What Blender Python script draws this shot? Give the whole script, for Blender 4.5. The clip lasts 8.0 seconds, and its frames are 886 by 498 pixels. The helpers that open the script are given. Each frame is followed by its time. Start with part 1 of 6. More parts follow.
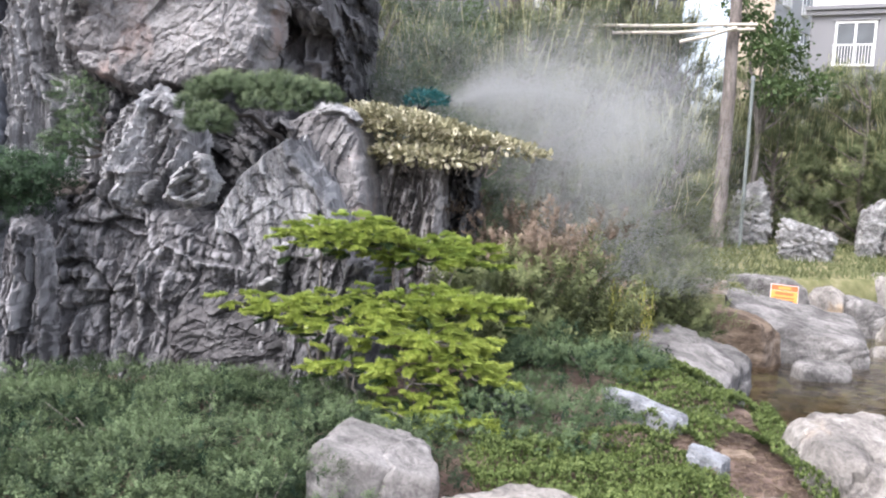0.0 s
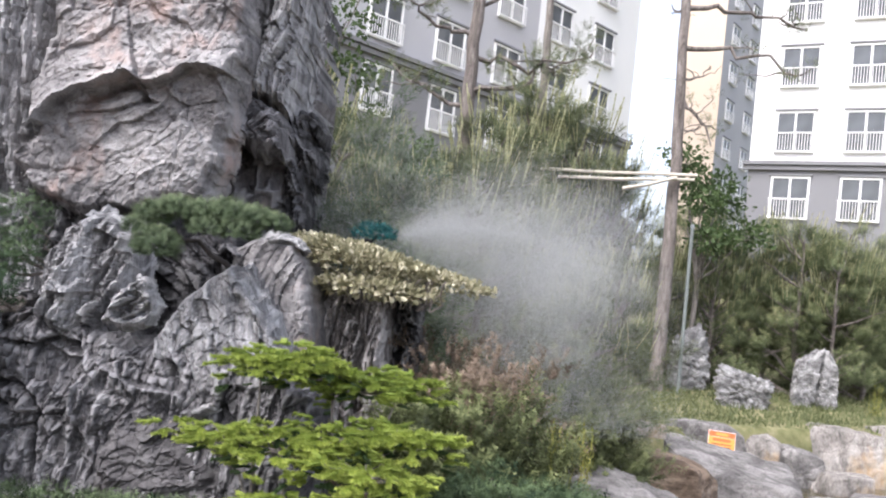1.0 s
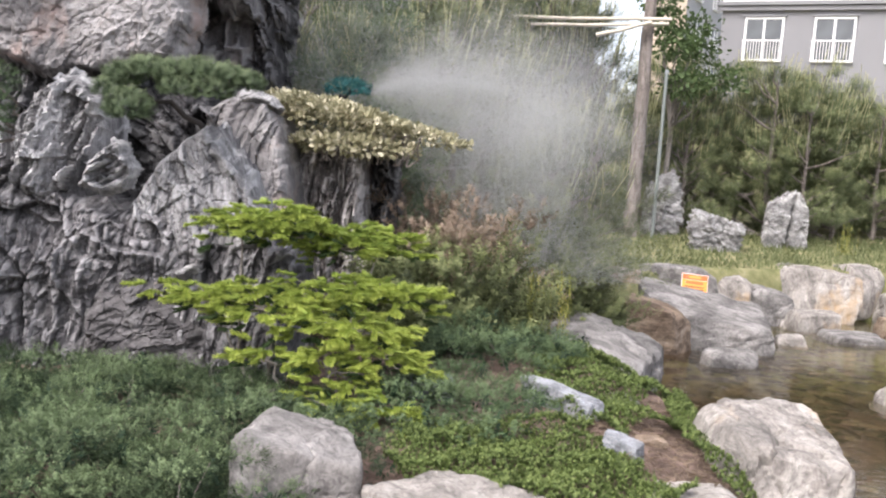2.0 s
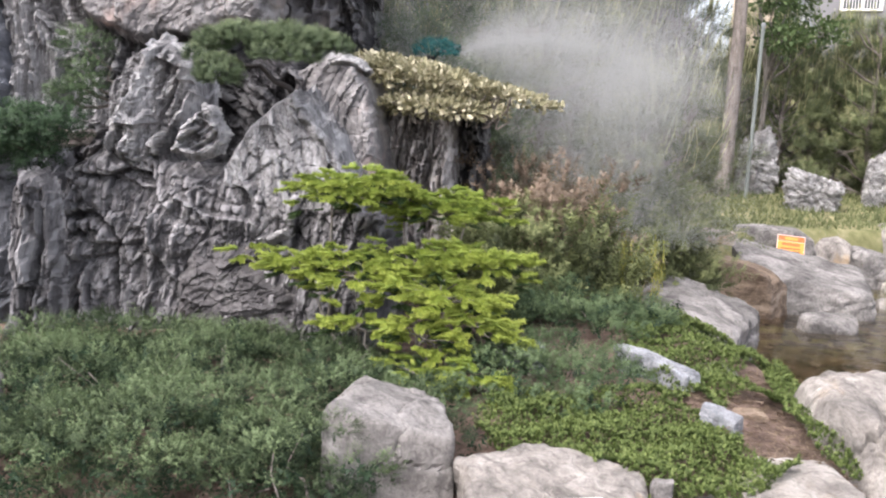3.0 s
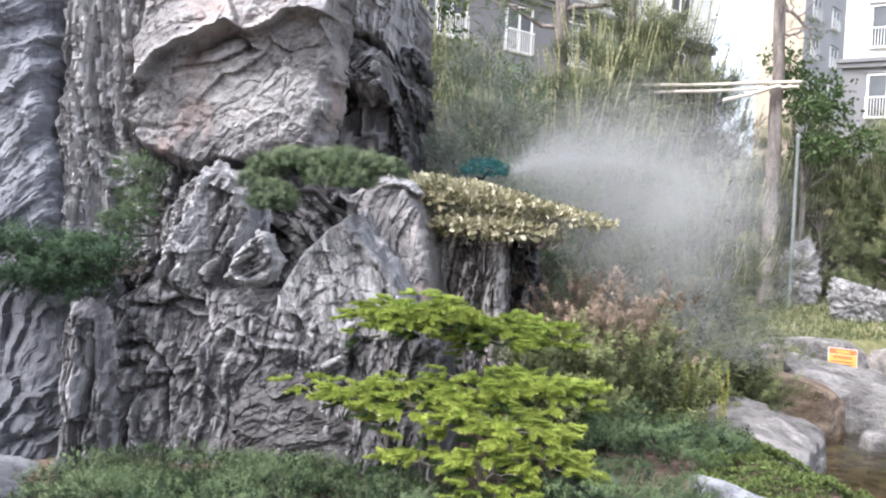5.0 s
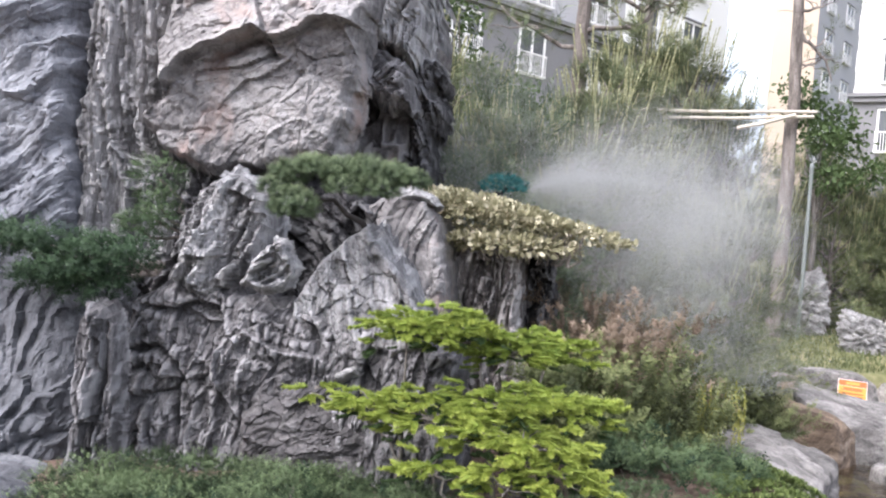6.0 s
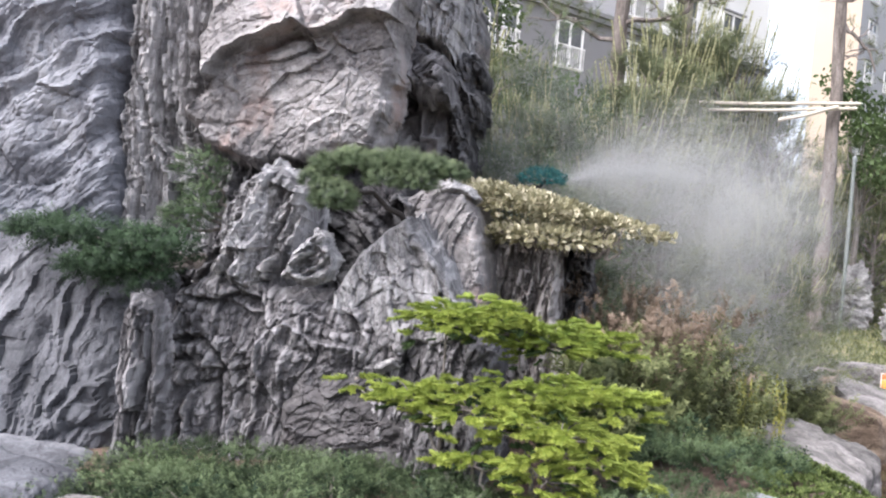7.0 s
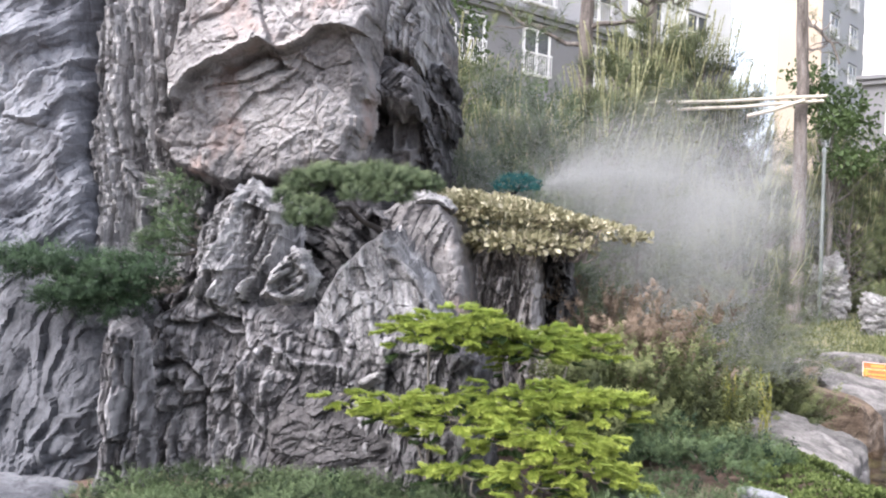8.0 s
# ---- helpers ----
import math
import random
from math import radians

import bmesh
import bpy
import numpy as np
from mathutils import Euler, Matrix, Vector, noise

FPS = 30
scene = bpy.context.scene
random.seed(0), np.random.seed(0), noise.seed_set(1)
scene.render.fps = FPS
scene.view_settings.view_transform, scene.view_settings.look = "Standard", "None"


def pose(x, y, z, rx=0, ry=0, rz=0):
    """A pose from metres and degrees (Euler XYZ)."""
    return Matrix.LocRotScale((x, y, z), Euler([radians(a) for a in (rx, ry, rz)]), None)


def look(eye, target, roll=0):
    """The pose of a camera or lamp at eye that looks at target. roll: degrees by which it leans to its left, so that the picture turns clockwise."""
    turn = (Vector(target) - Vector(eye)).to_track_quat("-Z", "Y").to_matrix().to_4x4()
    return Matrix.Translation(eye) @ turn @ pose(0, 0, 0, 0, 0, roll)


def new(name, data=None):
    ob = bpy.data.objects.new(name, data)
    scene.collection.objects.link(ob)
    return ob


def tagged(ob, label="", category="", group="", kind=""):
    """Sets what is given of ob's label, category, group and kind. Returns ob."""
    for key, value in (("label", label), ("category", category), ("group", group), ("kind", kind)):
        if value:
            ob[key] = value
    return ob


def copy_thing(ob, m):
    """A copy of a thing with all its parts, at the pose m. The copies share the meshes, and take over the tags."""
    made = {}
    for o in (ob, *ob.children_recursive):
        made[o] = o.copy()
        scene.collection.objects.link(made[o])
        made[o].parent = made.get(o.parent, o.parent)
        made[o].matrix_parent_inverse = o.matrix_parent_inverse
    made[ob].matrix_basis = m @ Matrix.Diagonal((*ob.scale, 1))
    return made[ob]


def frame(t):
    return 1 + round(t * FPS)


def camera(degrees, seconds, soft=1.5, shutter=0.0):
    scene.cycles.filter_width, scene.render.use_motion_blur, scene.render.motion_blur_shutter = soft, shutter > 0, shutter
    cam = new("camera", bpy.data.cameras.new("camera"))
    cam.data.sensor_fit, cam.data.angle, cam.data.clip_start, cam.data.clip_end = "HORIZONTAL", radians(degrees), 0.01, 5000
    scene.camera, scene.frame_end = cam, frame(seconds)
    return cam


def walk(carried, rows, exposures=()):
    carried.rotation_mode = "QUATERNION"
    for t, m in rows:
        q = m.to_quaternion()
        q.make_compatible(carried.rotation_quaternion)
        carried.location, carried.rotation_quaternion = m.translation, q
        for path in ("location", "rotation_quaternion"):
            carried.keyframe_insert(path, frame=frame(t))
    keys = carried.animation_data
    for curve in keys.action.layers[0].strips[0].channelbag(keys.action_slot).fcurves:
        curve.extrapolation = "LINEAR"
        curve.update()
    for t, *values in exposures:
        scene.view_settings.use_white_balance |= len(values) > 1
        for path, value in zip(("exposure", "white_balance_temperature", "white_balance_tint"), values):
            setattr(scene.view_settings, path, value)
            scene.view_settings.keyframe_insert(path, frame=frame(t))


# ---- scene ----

# ---------------------------------------------------------------- camera and walk
cam = camera(47.2, 8.0, soft=2.1)
PATH = [
    (0.0, 0.026, 0.042, 1.495, 85.399, -3.822, 4.675),
    (0.5, 0.013, 0.016, 1.521, 90.170, -7.246, 5.199),
    (1.0, 0.020, 0.024, 1.502, 93.193, -6.279, 1.477),
    (1.5, 0.041, 0.007, 1.486, 87.172, -2.379, 0.686),
    (2.0, 0.000, -0.000, 1.508, 85.023, -4.575, 0.000),
    (2.2, -0.010, 0.020, 1.493, 82.358, -4.162, -1.187),
    (3.3, -0.062, 0.097, 1.553, 82.274, -4.406, 6.43),
    (3.5, -0.085, 0.106, 1.545, 83.291, -4.989, 6.560),
    (3.7, -0.094, 0.119, 1.558, 85.173, -4.270, 8.491),
    (4.0, -0.136, 0.173, 1.576, 86.684, -4.559, 5.349),
    (4.5, -0.178, 0.186, 1.575, 86.554, -4.795, 7.192),
    (5.0, -0.219, 0.210, 1.590, 88.405, -3.121, 6.138),
    (5.2, -0.242, 0.210, 1.579, 87.909, -3.958, 7.443),
    (6.3, -0.312, 0.254, 1.538, 90.047, -5.432, 6.124),
    (6.5, -0.308, 0.232, 1.536, 89.933, -5.258, 8.707),
    (7.0, -0.313, 0.223, 1.535, 88.999, -5.168, 8.448),
    (7.5, -0.325, 0.235, 1.523, 89.692, -4.410, 7.031),
    (8.0, -0.313, 0.234, 1.524, 89.801, -2.170, 7.180),
]
EXPOSURE, KELVIN, TINT = 1.79, 6250, 15
walk(cam, [(t, pose(*p)) for t, *p in PATH], [(t, EXPOSURE + more, kelvin, TINT + tint) for t, more, kelvin, tint in ((0.0, 0.0, 6050, 0), (0.5, -0.03, 6080, 1), (1.0, -0.2, 6080, 0), (1.5, -0.39, 6230, 0), (2.0, -0.12, 6350, 0), (2.2, -0.14, 6400, 0), (3.5, 0.06, 6250, 1), (4.0, 0.13, 6120, 0), (4.5, 0.07, 6020, -1), (5.0, 0.07, 6020, -1), (6.5, -0.06, 6100, 1), (8.0, 0.05, 6150, 1))])

# ---------------------------------------------------------------- light
SUN_ELEVATION, SUN_TURN = radians(52), radians(215)
world = bpy.data.worlds.new("sky")
scene.world = world
world.use_nodes = True
wn = world.node_tree.nodes
sky = wn.new("ShaderNodeTexSky")
sky.sky_type, sky.sun_disc = "NISHITA", False
sky.sun_elevation, sky.sun_rotation = SUN_ELEVATION, SUN_TURN
sky.air_density, sky.dust_density, sky.ozone_density = 1.0, 5.0, 1.0
haze = wn.new("ShaderNodeHueSaturation")
haze.inputs["Saturation"].default_value = 0.45
world.node_tree.links.new(sky.outputs[0], haze.inputs["Color"])
world.node_tree.links.new(haze.outputs[0], wn["Background"].inputs["Color"])
wn["Background"].inputs["Strength"].default_value = 0.15

sun = new("sun", bpy.data.lights.new("sun", "SUN"))
sun.data.energy, sun.data.angle, sun.data.color = 0.8, radians(30), (1.0, 0.96, 0.9)
sun.matrix_world = look((0, 0, 30), Vector((0, 0, 30)) - Vector((math.sin(SUN_TURN) * math.cos(SUN_ELEVATION), math.cos(SUN_TURN) * math.cos(SUN_ELEVATION), math.sin(SUN_ELEVATION))))

# ---------------------------------------------------------------- noise and mesh tools
RNG = np.random.RandomState(11)
PERM = np.tile(RNG.permutation(512), 3)
GRAD = RNG.normal(size=(512, 3))
GRAD /= np.linalg.norm(GRAD, axis=1)[:, None]


def perlin(p):
    i = np.floor(p).astype(int)
    f = p - i
    u = f * f * f * (f * (f * 6 - 15) + 10)
    i &= 511
    total = 0.0
    for a in (0, 1):
        for b in (0, 1):
            for c in (0, 1):
                h = PERM[(PERM[(PERM[(i[:, 0] + a) & 511] + i[:, 1] + b) & 511] + i[:, 2] + c) & 511]
                g = (GRAD[h] * (f - (a, b, c))).sum(1)
                wx = u[:, 0] if a else 1 - u[:, 0]
                wy = u[:, 1] if b else 1 - u[:, 1]
                wz = u[:, 2] if c else 1 - u[:, 2]
                total = total + g * wx * wy * wz
    return total * 1.5


def fbm(p, octaves=4):
    total, gain = 0.0, 1.0
    for k in range(octaves):
        total = total + gain * perlin(p * 2 ** k + 17.3 * k)
        gain *= 0.5
    return total


def ridged(p, octaves=4):
    total, gain = 0.0, 1.0
    for k in range(octaves):
        total = total + gain * (0.5 - np.abs(perlin(p * 2.1 ** k + 9.1 * k)) * 1.6)
        gain *= 0.52
    return total


def mesh_from(name, verts, faces, smooth=True):
    """A mesh from an array of corners and one of triangles or quads."""
    verts, faces = np.asarray(verts, dtype=np.float32), np.asarray(faces, dtype=np.int32)
    me = bpy.data.meshes.new(name)
    n, k = faces.shape
    me.vertices.add(len(verts))
    me.vertices.foreach_set("co", verts.ravel())
    me.loops.add(n * k)
    me.loops.foreach_set("vertex_index", faces.ravel())
    me.polygons.add(n)
    me.polygons.foreach_set("loop_start", np.arange(n, dtype=np.int32) * k)
    me.polygons.foreach_set("use_smooth", np.full(n, smooth))
    me.update(calc_edges=True)
    return me


def thing(name, label, category, at=(0, 0, 0), group="", kind=""):
    ob = new(name)
    ob.location = at
    ob.empty_display_size = 0.1
    return tagged(ob, label, category, group, kind)


def part(name, mesh, material, parent=None, label=""):
    """Links a mesh or a bmesh as one object under a thing; its corners are given in the thing's own space."""
    if isinstance(mesh, bmesh.types.BMesh):
        bm, mesh = mesh, bpy.data.meshes.new(name)
        bm.to_mesh(mesh)
        bm.free()
    if not mesh.materials:
        mesh.materials.append(material)
    ob = new(name, mesh)
    ob.parent = parent
    if label:
        ob["label"] = label
    return ob


def box(bm, x0, y0, z0, x1, y1, z1, m=None):
    c = bmesh.ops.create_cube(bm, size=1.0)
    bmesh.ops.transform(bm, verts=c["verts"], matrix=(m or Matrix()) @ Matrix.LocRotScale(((x0 + x1) / 2, (y0 + y1) / 2, (z0 + z1) / 2), None, (x1 - x0, y1 - y0, z1 - z0)))
    return c["verts"]


def tube(points, radii, sides=9, rough=0.0, seed=0):
    """Corners and quads of a tapered limb along points."""
    pts = np.array(points, dtype=float)
    rad = np.array(radii, dtype=float)
    t = np.gradient(pts, axis=0)
    t /= np.linalg.norm(t, axis=1)[:, None] + 1e-9
    ref = np.array((0.31, 0.87, 0.13)) if abs(t[0, 2]) > 0.6 else np.array((0.05, 0.1, 1.0))
    a = np.cross(t, ref)
    a /= np.linalg.norm(a, axis=1)[:, None] + 1e-9
    b = np.cross(t, a)
    ang = np.linspace(0, 2 * np.pi, sides, endpoint=False)
    v = pts[:, None] + rad[:, None, None] * (a[:, None] * np.cos(ang)[None, :, None] + b[:, None] * np.sin(ang)[None, :, None])
    v = v.reshape(-1, 3)
    if rough:
        mid = np.repeat(pts, sides, axis=0)
        v = mid + (v - mid) * (1 + rough * fbm(v * 14 + seed, 3))[:, None]
    n = len(pts)
    q = []
    for i in range(n - 1):
        for j in range(sides):
            k = (j + 1) % sides
            q.append((i * sides + j, i * sides + k, (i + 1) * sides + k, (i + 1) * sides + j))
    return v, np.array(q)


def merged(pieces):
    vs, fs, k = [], [], 0
    for v, f in pieces:
        vs.append(v)
        fs.append(np.asarray(f) + k)
        k += len(v)
    return np.concatenate(vs), np.concatenate(fs)


def bend(a, b, n=6, sag=0.0, wild=0.0, seed=0):
    """Points from a to b, sagging and wandering."""
    r = np.random.RandomState(seed)
    s = np.linspace(0, 1, n)[:, None]
    p = np.array(a) * (1 - s) + np.array(b) * s
    p[:, 2] -= sag * 4 * (s * (1 - s))[:, 0]
    p[1:-1] += r.normal(size=(n - 2, 3)) * wild
    return p


# ---------------------------------------------------------------- materials
def material(name, rough=0.8, spec=0.3, metal=0.0):
    m = bpy.data.materials.new(name)
    m.use_nodes = True
    p = m.node_tree.nodes["Principled BSDF"]
    p.inputs["Roughness"].default_value = rough
    p.inputs["Metallic"].default_value = metal
    p.inputs["Specular IOR Level"].default_value = spec
    return m, m.node_tree.nodes, m.node_tree.links, p


def texture(nodes, links, scale=1.0, detail=4.0, stretch=(1, 1, 1), turn=(0, 0, 0), rough=0.55, kind="noise", distort=0.0, space="Object"):
    co = nodes.new("ShaderNodeTexCoord")
    mp = nodes.new("ShaderNodeMapping")
    mp.inputs["Scale"].default_value = stretch
    mp.inputs["Rotation"].default_value = [radians(a) for a in turn]
    links.new(co.outputs[space], mp.inputs["Vector"])
    if kind == "voronoi":
        tx = nodes.new("ShaderNodeTexVoronoi")
        tx.inputs["Scale"].default_value = scale
        links.new(mp.outputs[0], tx.inputs["Vector"])
        return tx.outputs["Distance"]
    tx = nodes.new("ShaderNodeTexNoise")
    tx.inputs["Scale"].default_value = scale
    tx.inputs["Detail"].default_value = detail
    tx.inputs["Roughness"].default_value = rough
    tx.inputs["Distortion"].default_value = distort
    links.new(mp.outputs[0], tx.inputs["Vector"])
    return tx.outputs["Fac"]


def ramp(nodes, links, fac, stops):
    r = nodes.new("ShaderNodeValToRGB")
    e = r.color_ramp.elements
    while len(e) < len(stops):
        e.new(0.5)
    for el, (at, c) in zip(e, stops):
        el.position, el.color = at, (*c, 1) if len(c) == 3 else c
    links.new(fac, r.inputs[0])
    return r.outputs["Color"]


def mix(nodes, links, fac, a, b, mode="MIX"):
    n = nodes.new("ShaderNodeMix")
    n.data_type, n.blend_type = "RGBA", mode
    for value, slot in ((fac, 0), (a, 6), (b, 7)):
        if hasattr(value, "is_linked"):
            links.new(value, n.inputs[slot])
        elif slot == 0:
            n.inputs[0].default_value = value
        else:
            n.inputs[slot].default_value = (*value, 1)
    return n.outputs[2]


def bump(nodes, links, p, fac, strength, distance, before=None):
    b = nodes.new("ShaderNodeBump")
    b.inputs["Strength"].default_value, b.inputs["Distance"].default_value = strength, distance
    links.new(fac, b.inputs["Height"])
    if before:
        links.new(before, b.inputs["Normal"])
    links.new(b.outputs[0], p.inputs["Normal"])
    return b.outputs[0]


def stone(name, dark, mid, light, stain=None, stretch=(1, 1, 1), turn=(0, 0, 0), scale=4.0, relief=0.03, cover=0.5, fine=60.0, worn_lit=None):
    """Weathered stone: broad bands of tone, veins along the strata, grain and pitted relief."""
    m, n, l, p = material(name, 0.88, 0.22)
    broad = texture(n, l, scale, 6, stretch, turn, 0.62, distort=0.6)
    c = ramp(n, l, broad, [(0.33, dark), (0.5, mid), (0.68, light)])
    vein = texture(n, l, scale * 4.2, 8, stretch, turn, 0.7, distort=1.2)
    c = mix(n, l, ramp(n, l, vein, [(0.36, (0.35, 0.35, 0.35)), (0.5, (1, 1, 1)), (0.64, (1.35, 1.33, 1.3))]), c, c)
    dots = texture(n, l, fine, 3, rough=0.7)
    c2 = mix(n, l, 0.75, c, ramp(n, l, vein, [(0.35, (0.42, 0.41, 0.42)), (0.52, (1.0, 1.0, 1.0)), (0.66, (1.0, 1.0, 1.0))]), "MULTIPLY")
    c2 = mix(n, l, 0.45, c2, ramp(n, l, dots, [(0.35, (0.45, 0.45, 0.45)), (0.6, (1, 1, 1))]), "MULTIPLY")
    if stain:
        c2 = mix(n, l, ramp(n, l, texture(n, l, scale * 0.8, 5, (1, 1, 0.6), rough=0.6), [(cover, (0, 0, 0)), (cover + 0.12, (0.85, 0.85, 0.85))]), c2, stain)
    # Paler wear, with highlights on raised edges put into the colour.
    if worn_lit:
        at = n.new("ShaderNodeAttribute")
        at.attribute_name = "worn_lit"
        c2 = mix(n, l, ramp(n, l, at.outputs["Fac"], [(0.55, (0, 0, 0)), (0.95, (0.36, 0.36, 0.36))]), c2, worn_lit)
    l.new(c2, p.inputs["Base Color"])
    b = bump(n, l, p, vein, 0.9, relief)
    bump(n, l, p, dots, 0.6, relief * 0.25, b)
    return m


def leaf(name, dark, light, tip=None, scale=6.0, through_light=0.3, rough=0.6, vary=0.5):
    """Foliage: two greens in clumps, each needle a little different, new growth and painted top light by the tip
    attribute.
    """
    m, n, l, p = material(name, rough, 0.25)
    geo = n.new("ShaderNodeNewGeometry")
    clump = texture(n, l, scale, 3)
    island = mix(n, l, vary, ramp(n, l, clump, [(0.35, (0, 0, 0)), (0.65, (1, 1, 1))]), geo.outputs["Random Per Island"])
    c = mix(n, l, island, dark, light)
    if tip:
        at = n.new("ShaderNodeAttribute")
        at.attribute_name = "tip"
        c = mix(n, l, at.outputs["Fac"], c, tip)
    l.new(c, p.inputs["Base Color"])
    tr = n.new("ShaderNodeBsdfTranslucent")
    l.new(c, tr.inputs["Color"])
    mx = n.new("ShaderNodeMixShader")
    mx.inputs[0].default_value = through_light
    l.new(p.outputs[0], mx.inputs[1])
    l.new(tr.outputs[0], mx.inputs[2])
    l.new(mx.outputs[0], n["Material Output"].inputs["Surface"])
    return m


def plain(name, colour, rough=0.6, spec=0.3, metal=0.0, grain=0.12, scale=30.0, relief=0.0, space="Object"):
    m, n, l, p = material(name, rough, spec, metal)
    f = texture(n, l, scale, 5, space=space)
    a = tuple(c * (1 - grain) for c in colour)
    b = tuple(min(1.0, c * (1 + grain)) for c in colour)
    broad = texture(n, l, scale * 0.13, 3, space=space)
    c = mix(n, l, f, a, b)
    c = mix(n, l, 0.5, c, ramp(n, l, broad, [(0.3, (1 - grain * 2,) * 3), (0.7, (1, 1, 1))]), "MULTIPLY")
    l.new(c, p.inputs["Base Color"])
    if relief:
        bump(n, l, p, f, 0.6, relief)
    return m


GREY_ROCK = stone("grey_rock", (0.068, 0.066, 0.067), (0.135, 0.13, 0.133), (0.255, 0.25, 0.252), stretch=(1.4, 1.4, 0.55), turn=(0, 18, 0), scale=3.2, relief=0.025, stain=(0.270, 0.236, 0.216), cover=0.64, worn_lit=(0.486, 0.479, 0.486))
STRATA_ROCK = stone("strata_rock", (0.125, 0.123, 0.125), (0.301, 0.296, 0.297), (0.588, 0.581, 0.581), stretch=(3.2, 2.2, 0.3), turn=(0, -6, 0), scale=3.0, relief=0.025, worn_lit=(0.560, 0.560, 0.560))
PALE_ROCK = stone("pale_rock", (0.132, 0.126, 0.125), (0.240, 0.230, 0.226), (0.372, 0.360, 0.353), scale=3.0, relief=0.015, stain=(0.312, 0.240, 0.214), cover=0.53, worn_lit=(0.444, 0.432, 0.420))
RIB_ROCK = stone("ribbed_rock", (0.066, 0.069, 0.076), (0.125, 0.129, 0.141), (0.224, 0.230, 0.245), stretch=(1.2, 1.2, 0.4), turn=(0, 16, 0), scale=2.2, relief=0.012, fine=90)
BLUE_ROCK = stone("blue_rock", (0.111, 0.116, 0.133), (0.179, 0.188, 0.209), (0.272, 0.282, 0.302), stretch=(1, 1, 0.45), turn=(0, 25, 0), scale=1.6, relief=0.012, fine=90)
DUSK_ROCK = stone("dusky_rock", (0.06, 0.057, 0.058), (0.1, 0.095, 0.096), (0.15, 0.143, 0.143), stretch=(1, 1, 1.5), turn=(0, 40, 0), scale=3.2, relief=0.012, fine=80, worn_lit=(0.2, 0.195, 0.195))
LIMED_ROCK = stone("limed_rock", (0.16, 0.157, 0.155), (0.34, 0.335, 0.33), (0.6, 0.595, 0.58), scale=9.0, relief=0.02, worn_lit=(0.6, 0.595, 0.58))
# Dark rock whose tone also puts the shade of hollows into the colour.
DARK_SHADED_ROCK = stone("dark_shaded_rock", (0.02, 0.02, 0.021), (0.06, 0.058, 0.06), (0.17, 0.166, 0.17), stretch=(2.2, 2, 0.4), scale=3.4, relief=0.03, worn_lit=(0.3, 0.295, 0.295))
BARK_ROCK = stone("bark_rock", (0.090, 0.081, 0.075), (0.255, 0.232, 0.220), (0.510, 0.488, 0.473), stretch=(3, 3, 0.35), scale=3.5, relief=0.025, stain=(0.300, 0.217, 0.173), cover=0.62, worn_lit=(0.680, 0.660, 0.645))
EDGE_STONE = stone("edge_stone", (0.154, 0.143, 0.129), (0.314, 0.289, 0.261), (0.484, 0.458, 0.418), stretch=(1.3, 1.3, 0.7), scale=2.0, relief=0.035, stain=(0.352, 0.242, 0.132), cover=0.55, fine=55)
GREY_STONE = stone("grey_stone", (0.08, 0.076, 0.072), (0.19, 0.18, 0.17), (0.33, 0.315, 0.3), scale=4, relief=0.015, fine=70)
BROWN_STONE = stone("brown_stone", (0.08, 0.058, 0.042), (0.22, 0.165, 0.12), (0.36, 0.29, 0.225), stretch=(0.6, 1, 2), turn=(0, 20, 0), scale=3, relief=0.02)
GARDEN_STONE = stone("garden_stone", (0.112, 0.110, 0.106), (0.338, 0.331, 0.325), (0.600, 0.594, 0.581), stretch=(1, 1, 1.6), scale=3.5, relief=0.05)
WHITE_STONE = stone("white_stone", (0.14, 0.145, 0.155), (0.25, 0.26, 0.275), (0.36, 0.37, 0.385), scale=7, relief=0.012, stain=(0.3, 0.33, 0.38), cover=0.58)

FIR_LEAF = leaf("fir_needles", (0.055, 0.1, 0.017), (0.185, 0.262, 0.044), (0.55, 0.61, 0.13), scale=5, through_light=0.35, vary=0.3)
OLD_FIR_LEAF = leaf("old_fir_needles", (0.02, 0.04, 0.014), (0.055, 0.09, 0.03), (0.1, 0.15, 0.05), scale=6)
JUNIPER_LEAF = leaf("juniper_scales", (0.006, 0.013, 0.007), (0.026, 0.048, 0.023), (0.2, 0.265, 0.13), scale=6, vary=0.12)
BLUE_JUNIPER_LEAF = leaf("blue_juniper_scales", (0.018, 0.036, 0.018), (0.068, 0.108, 0.052), (0.17, 0.23, 0.11), scale=6, vary=0.12)
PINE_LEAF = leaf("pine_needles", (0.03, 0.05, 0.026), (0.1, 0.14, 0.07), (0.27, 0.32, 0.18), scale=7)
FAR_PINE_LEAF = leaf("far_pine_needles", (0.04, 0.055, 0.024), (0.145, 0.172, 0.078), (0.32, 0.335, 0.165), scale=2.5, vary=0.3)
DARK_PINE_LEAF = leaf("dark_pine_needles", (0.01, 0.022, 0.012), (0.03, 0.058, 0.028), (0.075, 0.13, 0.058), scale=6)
CANDLE_PINE_LEAF = leaf("candled_pine_needles", (0.035, 0.048, 0.022), (0.125, 0.145, 0.072), (0.27, 0.29, 0.15), scale=2.5, vary=0.3)
CANDLE = leaf("pine_candle", (0.29, 0.3, 0.16), (0.46, 0.45, 0.27), scale=5)
EUONYMUS_LEAF = leaf("euonymus_leaves", (0.15, 0.145, 0.08), (0.36, 0.34, 0.215), (0.85, 0.79, 0.6), scale=9, vary=0.75)
SEDUM_LEAF = leaf("stonecrop_leaves", (0.036, 0.058, 0.015), (0.098, 0.14, 0.038), (0.19, 0.235, 0.075), scale=5)
